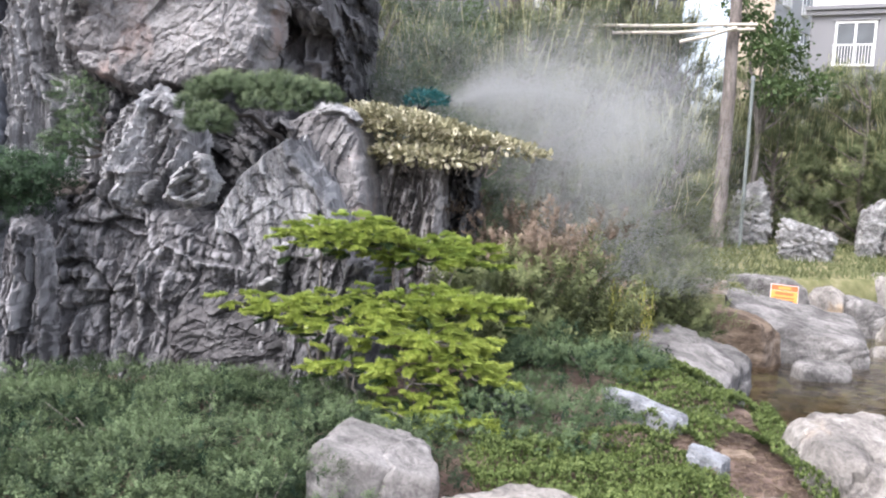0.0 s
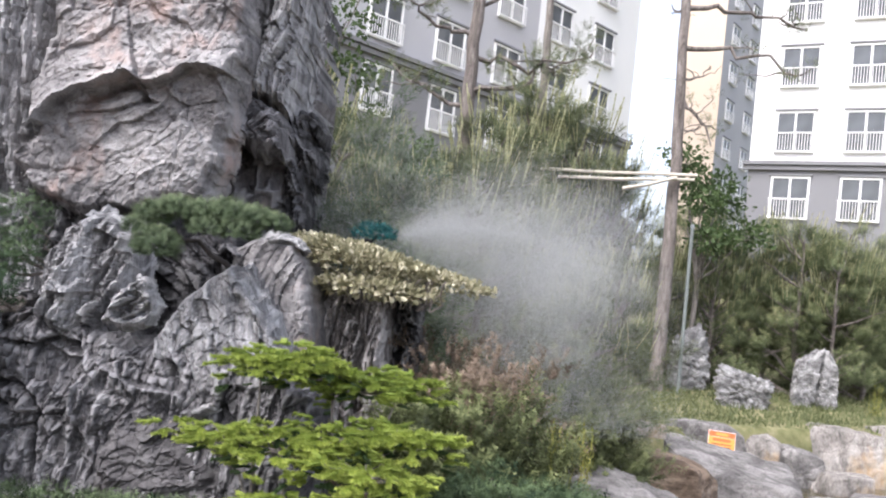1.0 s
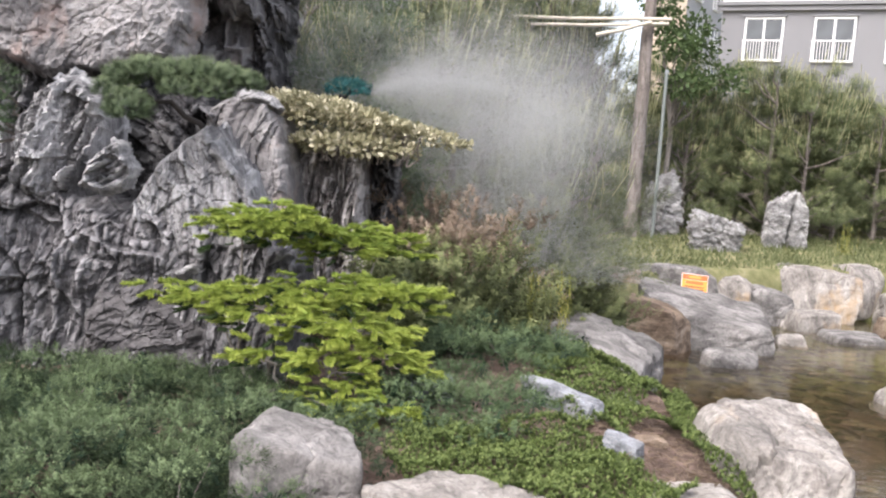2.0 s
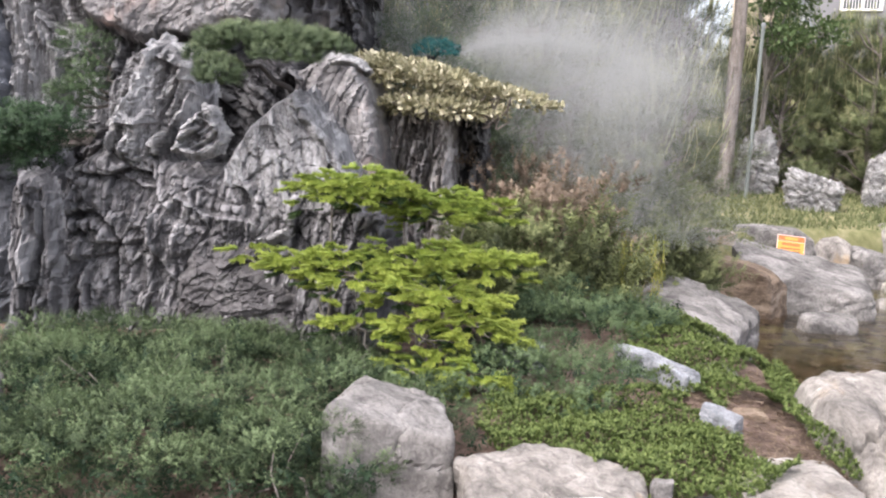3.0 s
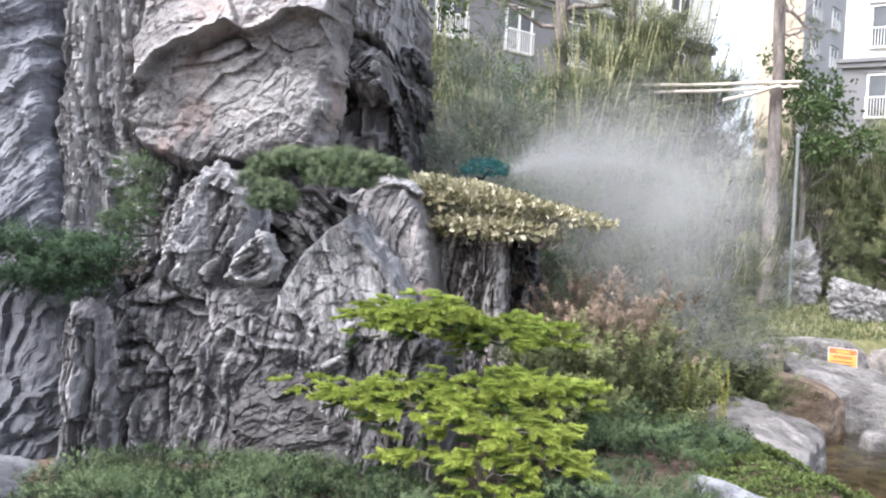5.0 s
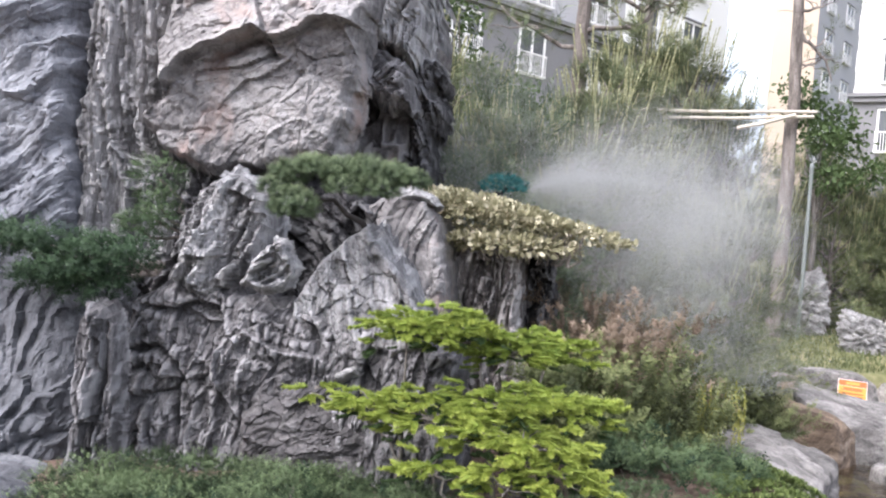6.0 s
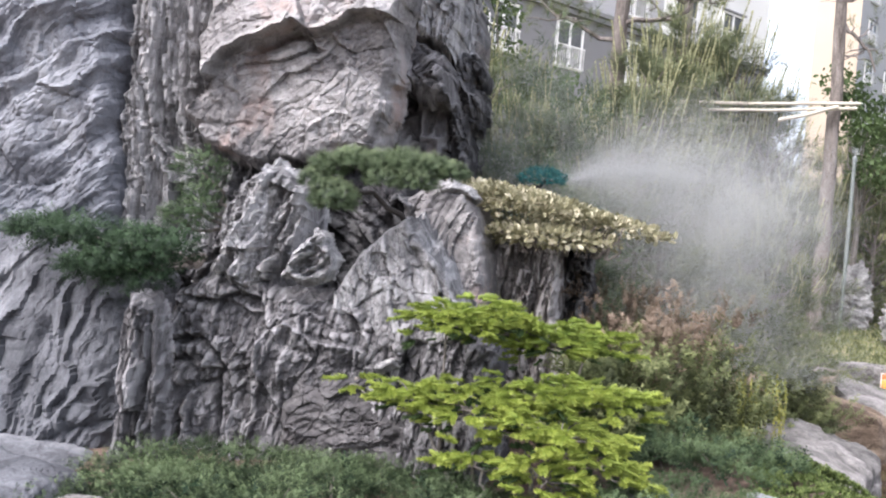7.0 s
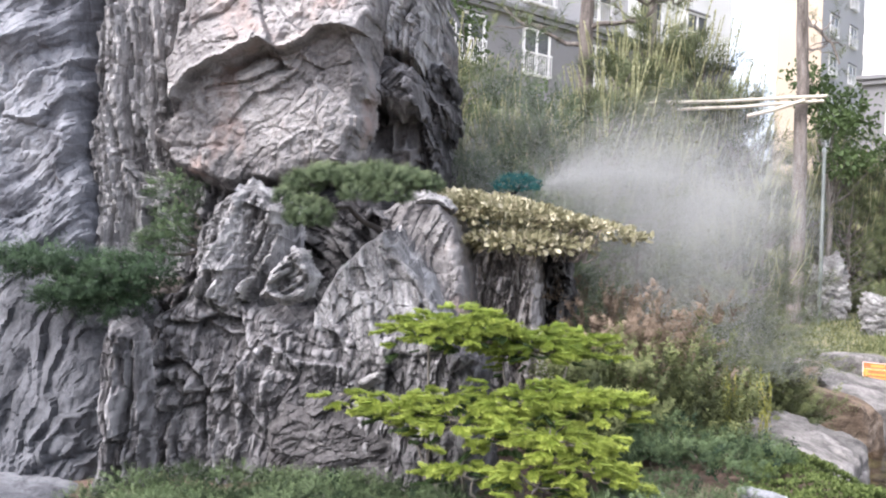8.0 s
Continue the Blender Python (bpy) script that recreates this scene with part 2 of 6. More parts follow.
SHRUB_LEAF = leaf("shrub_leaves", (0.022, 0.03, 0.012), (0.08, 0.098, 0.04), (0.21, 0.235, 0.1), scale=5)
BROWN_LEAF = leaf("brown_leaves", (0.1, 0.075, 0.05), (0.22, 0.165, 0.12), (0.34, 0.265, 0.2), scale=6)
TREE_LEAF = leaf("broad_leaves", (0.035, 0.06, 0.02), (0.1, 0.145, 0.055), scale=2)
GRASS_LEAF = leaf("grass_blades", (0.06, 0.082, 0.032), (0.155, 0.17, 0.078), scale=1.2)
REED_LEAF = leaf("reed_blades", (0.13, 0.15, 0.03), (0.3, 0.29, 0.08), scale=5)
BARK = stone("bark", (0.11, 0.094, 0.082), (0.21, 0.182, 0.163), (0.33, 0.295, 0.268), stretch=(2, 2, 0.4), scale=7, relief=0.02)
GREY_BARK = stone("grey_bark", (0.1, 0.09, 0.075), (0.2, 0.18, 0.16), (0.3, 0.28, 0.25), stretch=(2, 2, 0.4), scale=9, relief=0.01)
BAMBOO = plain("pale_timber", (0.5, 0.46, 0.38), 0.6, grain=0.2, scale=8)

# ---------------------------------------------------------------- ground and pond
WATER = -0.15


def smooth(a, b, x):
    s = np.clip((x - a) / (b - a), 0, 1)
    return s * s * (3 - 2 * s)


def pond_edge(y):
    return np.interp(y, [-20, 2.0, 3.2, 4.5, 5.5, 6.5, 7.5, 8.6, 10.0, 11.0, 11.7, 12.4, 13.0, 13.6, 14.0], [1.35, 1.3, 1.3, 1.55, 1.35, 1.05, 0.95, 1.4, 2.1, 2.2, 2.6, 3.4, 4.6, 7.0, 40.0])


def land(x, y):
    """Height of the ground."""
    base = np.interp(y, [-60, 2.9, 3.2, 3.6, 5.2, 8, 11, 13, 15.5, 19, 24, 40, 90, 3000], [0.0, 0.0, 0.05, 0.26, 0.4, 0.42, 0.42, 0.45, 0.66, 0.9, 2.0, 4.0, 5.0, 5.0])
    base = base - 0.13 * smooth(-0.1, -0.7, x) * smooth(3.2, 3.9, y) * smooth(7.5, 5.5, y)
    d = x - pond_edge(y)
    return base + (-0.55 - base) * smooth(-0.25, 0.45, d)


def ground_mesh():
    xs = np.concatenate([np.linspace(-2500, -40, 8), np.linspace(-30, -6, 13), np.linspace(-5, 9, 141), np.linspace(10, 40, 31), np.linspace(60, 2500, 8)])
    ys = np.concatenate([np.linspace(-2500, -40, 6), np.linspace(-25, 1, 14), np.linspace(1.5, 17, 156), np.linspace(18, 50, 33), np.linspace(70, 3000, 9)])
    gx, gy = np.meshgrid(xs, ys)
    p = np.stack([gx.ravel(), gy.ravel()], 1)
    z = land(p[:, 0], p[:, 1])
    near = smooth(60, 20, np.hypot(p[:, 0], p[:, 1]))
    q = np.column_stack([p, np.zeros(len(p))])
    z = z + near * (0.035 * fbm(q * 1.4, 4))
    v = np.column_stack([p, z])
    w, h = len(xs), len(ys)
    i = np.arange(w * h).reshape(h, w)
    f = np.stack([i[:-1, :-1], i[:-1, 1:], i[1:, 1:], i[1:, :-1]], -1).reshape(-1, 4)
    return mesh_from("ground", v, f)


def ground_material():
    m, n, l, p = material("soil_and_turf", 0.95, 0.15)
    soil = ramp(n, l, texture(n, l, 9, 8, rough=0.7), [(0.3, (0.05, 0.036, 0.029)), (0.5, (0.115, 0.082, 0.066)), (0.7, (0.22, 0.16, 0.13))])
    turf = ramp(n, l, texture(n, l, 5, 6), [(0.3, (0.08, 0.09, 0.035)), (0.55, (0.17, 0.165, 0.08)), (0.75, (0.28, 0.25, 0.15))])
    co = n.new("ShaderNodeTexCoord")
    sp = n.new("ShaderNodeSeparateXYZ")
    l.new(co.outputs["Object"], sp.inputs[0])
    mr = n.new("ShaderNodeMapRange")
    mr.inputs["From Min"].default_value, mr.inputs["From Max"].default_value = 8.0, 9.2
    l.new(sp.outputs["Y"], mr.inputs["Value"])
    l.new(mix(n, l, mr.outputs[0], soil, turf), p.inputs["Base Color"])
    bump(n, l, p, texture(n, l, 40, 6, rough=0.7), 0.8, 0.02)
    return m


ground = part("ground", ground_mesh(), ground_material())
tagged(ground, "brown planting soil and pale turf round a pond", "ground", kind="structure")


def water_material():
    m, n, l, p = material("pond_water", 0.06, 0.5)
    p.inputs["Base Color"].default_value = (0.44, 0.37, 0.24, 1)
    p.inputs["Transmission Weight"].default_value = 1.0
    p.inputs["IOR"].default_value = 1.33
    bump(n, l, p, texture(n, l, 7, 3, (1, 2.2, 1)), 0.12, 0.02)
    return m


bm = bmesh.new()
bmesh.ops.create_grid(bm, x_segments=24, y_segments=24, size=1.0)
bmesh.ops.transform(bm, verts=bm.verts, matrix=Matrix.Translation((11.2, 2.8, WATER)) @ Matrix.Diagonal((10, 11, 1, 1)))
water = part("water", bm, water_material())
water.visible_shadow = False
tagged(water, "shallow clear brown pond water over pebbles", "water", kind="structure")

# ---------------------------------------------------------------- rocks


def cells2(p, seed):
    """Jittered cells in the plane: nearest and second distance, the cell's number and the way from its middle."""
    i = np.floor(p).astype(int)
    best = np.full((len(p), 2), 9.0)
    ident = np.zeros(len(p), dtype=int)
    way = np.zeros_like(p)
    for a in (-1, 0, 1):
        for b in (-1, 0, 1):
            c = i + (a, b)
            h = PERM[(PERM[(c[:, 0] + seed * 37) & 511] + c[:, 1] + seed) & 511]
            q = c + 0.5 + 0.42 * GRAD[h][:, :2]
            d = p - q
            r = np.hypot(d[:, 0], d[:, 1])
            near = r < best[:, 0]
            best[:, 1] = np.where(near, best[:, 0], np.minimum(best[:, 1], r))
            best[:, 0] = np.where(near, r, best[:, 0])
            ident = np.where(near, h, ident)
            way = np.where(near[:, None], d, way)
    return best[:, 0], best[:, 1], ident, way


def inside_distance(p, poly):
    """Distance from the outline, positive inside it."""
    d = np.full(len(p), 1e9)
    inside = np.zeros(len(p), dtype=bool)
    for a, b in zip(poly, np.roll(poly, -1, axis=0)):
        e = b - a
        s = np.clip(((p - a) @ e) / (e @ e), 0, 1)
        d = np.minimum(d, np.hypot(*(p - a - s[:, None] * e).T))
        cross = (a[1] > p[:, 1]) != (b[1] > p[:, 1])
        inside ^= cross & (p[:, 0] < (b[0] - a[0]) * (p[:, 1] - a[1]) / (b[1] - a[1] + 1e-12) + a[0])
    return np.where(inside, d, -d)


def strokes_height(p, strokes):
    """Height of carved lines: each is a chain of points with a width, a height (below zero: a groove) and a side.
    side 0: even V; side 1 or -1: the height runs out slowly on one side of the chain and breaks off on the other."""
    h = np.zeros(len(p))
    for chain, width, height, side in strokes:
        best, sign = np.full(len(p), 9.0), np.ones(len(p))
        for a, b in zip(np.array(chain[:-1]), np.array(chain[1:])):
            e = b - a
            s = np.clip(((p - a) @ e) / (e @ e), 0, 1)
            away = p - a - s[:, None] * e
            d = np.hypot(away[:, 0], away[:, 1])
            c = e[0] * (p[:, 1] - a[1]) - e[1] * (p[:, 0] - a[0])
            near = d < best
            best, sign = np.where(near, d, best), np.where(near, np.sign(c), sign)
        reach = np.full(len(p), width) if not side else np.where(sign == side, width, 0.016)
        h += height * np.clip(1 - best / reach, 0, 1) ** 1.3
    return h


def blurred(a, k):
    """Mean over a square of 2k+1 steps."""
    b = np.pad(a, k, mode="edge")
    for axis in (0, 1):
        c = np.cumsum(b, axis=axis)
        c = np.insert(c, 0, 0, axis=axis)
        n = 2 * k + 1
        b = (np.take(c, range(n, c.shape[axis]), axis) - np.take(c, range(0, c.shape[axis] - n), axis)) / n
    return b


def rock_mesh(outline, y0, front, back, seed, lean=0.0, skew=0.0, strata=0.0, step=0.01, edge=0.12, strokes=(), plates=(0.02, 0.06, 0.4), blocks=(0.03, 0.25, 0.4), pits=(0.0, 0.06, 1.5), scales=(0.0, 0.1, 0.3), folds=(0.0, 4.0, 1.5), swirl=0.08, lump=0.05, fine=0.005, rag=0.04, soft=False):
    """A crag: a thick relief over the given outline (x, z), rounding back at its rim. plates: height, spacing and run of
    splintered layers along its strata (degrees from upright); blocks: height, size and tilt of broken faces; pits: depth,
    size and length of eroded hollows; scales: lapped flakes; folds: rolling ridges; strokes: single ridges and clefts."""
    o = np.array(outline, dtype=float)
    lo, hi = o.min(0) - 0.12, o.max(0) + 0.12
    xs, zs = np.arange(lo[0], hi[0], step), np.arange(lo[1], hi[1], step)
    gx, gz = np.meshgrid(xs, zs)
    p = np.column_stack([gx.ravel(), gz.ravel()])
    q3 = np.column_stack([p[:, 0], np.full(len(p), seed * 3.3), p[:, 1]])
    d = inside_distance(p, o) + rag * fbm(q3 * 5, 4) + rag * 0.35 * perlin(q3 * 23)
    rise = np.sqrt(np.clip(1 - np.clip(1 - d / edge, 0, 1) ** 2, 0, 1))
    a = radians(strata)
    u = np.column_stack([p[:, 0] * math.cos(a) - p[:, 1] * math.sin(a), p[:, 0] * math.sin(a) + p[:, 1] * math.cos(a)])
    w = u + swirl * np.column_stack([fbm(q3 * 1.9 + 5, 2), fbm(q3 * 1.9 + 45, 2)])
    r = np.random.RandomState(seed)
    h = np.zeros(len(p))
    amp, size, tilt = blocks
    for level, k in enumerate((1.0, 0.4, 0.17)):
        f1, f2, ident, way = cells2((w + 0.1 * size * k * np.column_stack([perlin(q3 / size / k), perlin(q3 / size / k + 50)])) / (size * k) * (1, 0.62) + level * 3.7, seed + level)
        g = k ** 0.8
        h += g * amp * np.clip(r.normal(size=512), -1.6, 1.6)[ident] + (way[:, 0] * r.normal(size=512)[ident] + way[:, 1] * r.normal(size=512)[ident]) * tilt * size * k * 0.6
        h -= g * amp * 0.8 * np.exp(-(f2 - f1) * size * k / 0.008)
    amp, gap, run = plates
    if amp:
        bend2 = perlin(q3 * (1.5, 1, 1.5) + 77)
        for level, k in enumerate((1.0, 0.42, 0.18)):
            t = w[:, 0] / (gap * k) + 0.8 * bend2 + 0.12 * perlin(q3 * 5 / k + level)
            c = np.floor(t).astype(int)
            f = t - c
            b = w[:, 1] / (run * k ** 0.6) + 9 * r.uniform(size=512)[c & 511] + 0.3 * perlin(q3 * 9 + level)
            cb = np.floor(b).astype(int)
            fb = b - cb
            ident = PERM[(PERM[c & 511] + cb) & 511]
            g = amp * k ** 0.75
            h += g * r.normal(size=512)[ident] * 0.8 + g * (f - 0.5) * r.normal(size=512)[ident] + g * 0.7 * (fb - 0.5) * r.normal(size=512)[ident]
            h -= g * 0.9 * np.exp(-np.minimum(f, 1 - f) * gap * k / 0.006)
    amp, size, long = pits
    if amp:
        for level, k in enumerate((1.0, 0.5)):
            f1, f2, ident, way = cells2((w + 0.5 * size * k * np.column_stack([perlin(q3 / size / k * 0.7 + 9), perlin(q3 / size / k * 0.7 + 90)])) / (size * k) * (1, 1 / long), seed + 11 + level)
            some = r.uniform(0.2, 1, 512)[ident] * smooth(-0.25, 0.25, fbm(q3 * 2.1 + 63 + seed, 3))
            h -= amp * k * some * smooth(0.42, 0.3, f1) * (0.55 + 0.9 * way[:, 0])
            h += amp * k * 0.5 * some * np.exp(-((f2 - f1) / 0.07) ** 2)
    amp, wide, tall = scales
    if amp:
        for level, k in enumerate((1.0, 0.5)):
            f1, f2, ident, way = cells2((w + 0.45 * wide * np.column_stack([fbm(q3 * 5, 2), fbm(q3 * 5 + 50, 2)])) / (np.array((wide, tall)) * k), seed + 21 + level)
            h += amp * k * (way[:, 0] * 1.1 + way[:, 1] * 0.35) * r.uniform(0.1, 1.3, 512)[ident] * smooth(-0.3, 0.35, fbm(q3 * 2.4 + 17 * level, 3))
    amp, across, along = folds
    if amp:
        uw = np.column_stack([w[:, 0] * across, np.full(len(p), seed * 1.7), w[:, 1] * along])
        n = fbm(uw, 3)
        h += amp * (1 - np.abs(n) * 2.2) + amp * 0.5 * np.tanh(n / 0.07) * np.exp(-np.abs(n) / 0.16) + amp * 0.22 * fbm(uw * 3.1 + 5, 4)
    h += strokes_height(p + 0.03 * np.column_stack([fbm(q3 * 5 + 21, 3), fbm(q3 * 5 + 81, 3)]), strokes)
    h += lump * fbm(q3 * 1.7 + 31, 3)
    h += fine * (fbm(q3 * 22, 4) + 0.9 * ridged(q3 * 11 + 7, 4))
    y = y0 - front * rise - h * np.clip(d / 0.05, 0, 1) + lean * (p[:, 1] - o[:, 1].mean()) + skew * (p[:, 0] - o[:, 0].mean())
    y = np.where(d < 0, y + np.clip(-d / 0.025, 0, 1) * back, y)
    keep = (d > -0.03).reshape(gx.shape)
    k = np.arange(len(p)).reshape(gx.shape)
    full = keep[:-1, :-1] & keep[1:, :-1] & keep[:-1, 1:] & keep[1:, 1:]
    quads = np.stack([k[:-1, :-1], k[:-1, 1:], k[1:, 1:], k[1:, :-1]], -1)[full]
    used, inv = np.unique(quads, return_inverse=True)
    inv = inv.reshape(quads.shape)
    v = np.column_stack([p[:, 0], y, p[:, 1]])[used]
    rim = (1 - rise[used]) * np.clip(front, 0, 0.4)
    v[:, 2] += rim * (0.22 * ridged(v * 4.5, 4) + 0.1 * fbm(v * 15, 3) - 0.12)
    v[:, 0] += 0.01 * perlin(q3[used] * 9 + 3)
    v[:, 2] += 0.01 * perlin(q3[used] * 9 + 63)
    m = 4
    kc, ic = keep[::m, ::m], np.arange(keep[::m, ::m].size).reshape(keep[::m, ::m].shape)
    fullc = kc[:-1, :-1] & kc[1:, :-1] & kc[:-1, 1:] & kc[1:, 1:]
    rq = np.stack([ic[:-1, :-1], ic[1:, :-1], ic[1:, 1:], ic[:-1, 1:]], -1)[fullc]
    rear = np.column_stack([gx[::m, ::m].ravel(), np.full(ic.size, y0 + back * 0.95), gz[::m, ::m].ravel()])
    rear[:, 1] += lean * (rear[:, 2] - o[:, 1].mean()) + skew * (rear[:, 0] - o[:, 0].mean())
    me = mesh_from("rock", np.concatenate([v, rear]), np.concatenate([inv, rq + len(v)]), smooth=soft)
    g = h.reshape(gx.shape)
    # Raised edges go lighter, like caught light, amid random patches of wear.
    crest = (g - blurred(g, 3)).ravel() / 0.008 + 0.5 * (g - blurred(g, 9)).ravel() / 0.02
    worn_lit = np.clip(0.45 + 0.17 * crest + 0.4 * fbm(q3 * 5 + 13, 5), 0, 1)[used]
    at = me.attributes.new("worn_lit", "FLOAT", "POINT")
    at.data.foreach_set("value", np.concatenate([worn_lit, np.zeros(len(rear))]).astype(np.float32))
    return me


mountain = thing("rock_mountain", "tall grey craggy garden rock mountain with furrowed faces", "rock formation", (-2, 6, 0.3))


def crag(label, mat, *a, **k):
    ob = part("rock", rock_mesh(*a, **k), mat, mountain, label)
    ob.matrix_parent_inverse = Matrix.Translation((-2, 6, 0.3)).inverted()
    return ob


crag("dark backing rock", GREY_ROCK, [(-6.5, -0.2), (-0.75, -0.2), (-0.8, 1.4), (-1.3, 1.8), (-1.3, 3.2), (-1.45, 4.6), (-6.5, 4.8)], 7.3, 0.6, 1.4, 1, step=0.035)
crag("smooth bluish cliff", BLUE_ROCK, [(-4.8, 0.5), (-2.95, 0.5), (-3.05, 1.6), (-3.12, 2.2), (-3.12, 4.2), (-4.8, 4.2)], 6.1, 0.45, 0.9, 2, strata=46, step=0.013, plates=(0.007, 0.12, 0.5), blocks=(0.016, 0.5, 0.1), folds=(0.062, 2.6, 0.8), scales=(0.014, 0.16, 0.4), swirl=0.1, lump=0.1, skew=0.3, fine=0.006)
crag("cracked shoulder of the cliff", RIB_ROCK, [(-3.98, 1.88), (-3.55, 1.89), (-3.40, 1.93), (-3.19, 1.98), (-3.07, 1.80), (-3.06, 1.40), (-3.37, 1.15), (-3.95, 1.12)], 6.35, 0.4, 0.4, 22, strata=38, plates=(0.03, 0.11, 0.45), blocks=(0.04, 0.3, 0.35), swirl=0.1)
crag("ribbed grey cliff", RIB_ROCK, [(-4.4, -0.2), (-2.6, -0.2), (-2.62, 0.9), (-2.8, 1.32), (-3.5, 1.4), (-4.4, 1.5)], 5.7, 0.5, 0.2, 3, lean=0.22, strata=14, step=0.011, edge=0.3, plates=(0.0, 1, 1), blocks=(0.008, 0.5, 0.05), scales=(0.05, 0.1, 0.27), swirl=0.12, lump=0.06, fine=0.005, strokes=[([(-2.74, 0.68), (-2.89, 0.50), (-3.12, 0.13)], 0.1, 0.04, 1), ([(-3.15, 0.84), (-3.20, 0.48), (-3.28, 0.18)], 0.06, -0.05, 0), ([(-2.72, 0.39), (-2.91, 0.34), (-3.03, 0.22)], 0.05, -0.05, 0)])
crag("column of upright strata", STRATA_ROCK, [(-3.11, 1.36), (-3.15, 2.10), (-3.13, 2.50), (-3.16, 3.41), (-2.62, 3.41), (-2.68, 2.71), (-2.72, 2.31), (-2.67, 1.91), (-2.50, 1.52), (-2.49, 1.19), (-3.03, 1.16)], 6.2, 0.27, 0.5, 4, skew=0.45, strata=-4, plates=(0.026, 0.05, 1.8), blocks=(0.02, 0.4, 0.2), swirl=0.05, lump=0.04, strokes=[([(-2.97, 2.84), (-2.99, 2.60), (-3.01, 2.24)], 0.16, 0.07, 1), ([(-2.70, 2.71), (-2.74, 2.31)], 0.03, -0.08, 0)])
crag("upper furrowed rock", STRATA_ROCK, [(-1.97, 3.73), (-1.19, 3.72), (-1.26, 3.03), (-1.26, 2.79), (-1.30, 2.65), (-1.46, 2.68), (-1.65, 2.78), (-1.94, 2.95)], 6.75, 0.35, 0.5, 5, strata=8, plates=(0.045, 0.12, 0.7), blocks=(0.03, 0.3, 0.3), swirl=0.05)
crag("pale pinkish boulder with an overhanging brow", PALE_ROCK, [(-2.77, 2.12), (-2.64, 2.21), (-2.66, 2.49), (-2.61, 2.88), (-2.57, 3.54), (-1.56, 3.53), (-1.48, 2.83), (-1.53, 2.67), (-1.54, 2.47), (-1.55, 2.24), (-1.62, 1.96), (-1.81, 1.93), (-2.02, 1.86), (-2.29, 1.82), (-2.60, 1.90), (-2.69, 2.03)], 6.14, 0.27, 0.12, 6, skew=0.15, strata=52, step=0.009, edge=0.07, plates=(0.003, 0.09, 0.2), blocks=(0.016, 0.42, 0.12), pits=(0.008, 0.04, 1.2), swirl=0.12, lump=0.05, fine=0.011, rag=0.03,
     strokes=[([(-2.56, 2.30), (-2.50, 2.40), (-2.35, 2.50), (-2.22, 2.58), (-2.08, 2.62), (-2.00, 2.60), (-1.85, 2.66), (-1.79, 2.71), (-1.62, 2.74)], 0.26, 0.17, 1), ([(-2.33, 2.47), (-2.21, 2.54), (-2.08, 2.58), (-2.00, 2.55)], 0.1, -0.13, -1), ([(-1.62, 2.73), (-1.53, 2.48), (-1.57, 2.22), (-1.63, 1.96)], 0.12, 0.06, 1), ([(-2.03, 2.00), (-1.97, 2.07), (-1.90, 2.11)], 0.025, 0.025, 0), ([(-1.97, 2.66), (-1.92, 2.76), (-1.84, 2.79)], 0.04, -0.04, 0), ([(-2.63, 2.03), (-2.33, 2.05)], 0.03, -0.03, 0)])
# The hollow's shade is put in by the dark rock colour.
crag("dark hollowed rock", DARK_SHADED_ROCK, [(-1.85, 2.38), (-1.67, 2.49), (-1.45, 2.44), (-1.32, 2.46), (-1.26, 2.00), (-1.26, 1.84), (-1.82, 1.82)], 7.1, 0.25, 0.5, 8, strata=-6, plates=(0.03, 0.12, 0.5), blocks=(0.04, 0.22, 0.45), swirl=0.08)
crag("dark splintered flank", DARK_SHADED_ROCK, [(-1.44, 2.80), (-1.27, 2.82), (-1.15, 2.64), (-1.15, 2.38), (-1.20, 2.13), (-1.24, 1.85), (-1.40, 1.84), (-1.39, 2.38)], 7.05, 0.25, 0.4, 23, strata=-10, plates=(0.04, 0.07, 0.35), blocks=(0.03, 0.2, 0.4), rag=0.06)
crag("grey knob of rock", GREY_ROCK, [(-1.66, 2.67), (-1.55, 2.73), (-1.33, 2.63), (-1.27, 2.49), (-1.27, 2.37), (-1.40, 2.35), (-1.53, 2.38), (-1.64, 2.48)], 6.5, 0.22, 0.4, 18, strata=40, plates=(0.012, 0.06, 0.3), blocks=(0.03, 0.25, 0.3), edge=0.09, strokes=[([(-1.61, 2.45), (-1.49, 2.38), (-1.43, 2.37)], 0.04, -0.05, 0)])
crag("cleft filling rock", GREY_ROCK, [(-3.04, 1.57), (-2.67, 1.91), (-2.26, 1.92), (-2.05, 1.83), (-2.23, 1.07), (-2.64, 1.05), (-2.99, 1.10)], 6.25, 0.2, 0.4, 24, strata=20, plates=(0.03, 0.1, 0.3), blocks=(0.05, 0.2, 0.4))
crag("bladed rock", STRATA_ROCK, [(-2.32, 1.19), (-2.33, 1.37), (-2.31, 1.58), (-2.26, 1.70), (-2.11, 1.85), (-1.99, 1.80), (-1.86, 1.74), (-1.83, 1.54), (-1.88, 1.32), (-1.97, 1.17), (-2.15, 1.10)], 5.7, 0.25, 0.12, 9, skew=0.3, lean=0.1, strata=22, step=0.008, edge=0.09, plates=(0.034, 0.06, 0.35), blocks=(0.025, 0.18, 0.35), swirl=0.02, strokes=[([(-2.05, 1.82), (-2.11, 1.59), (-2.21, 1.22)], 0.14, 0.1, 1), ([(-1.93, 1.76), (-1.97, 1.53), (-2.08, 1.35)], 0.07, 0.05, -1)], rag=0.025)
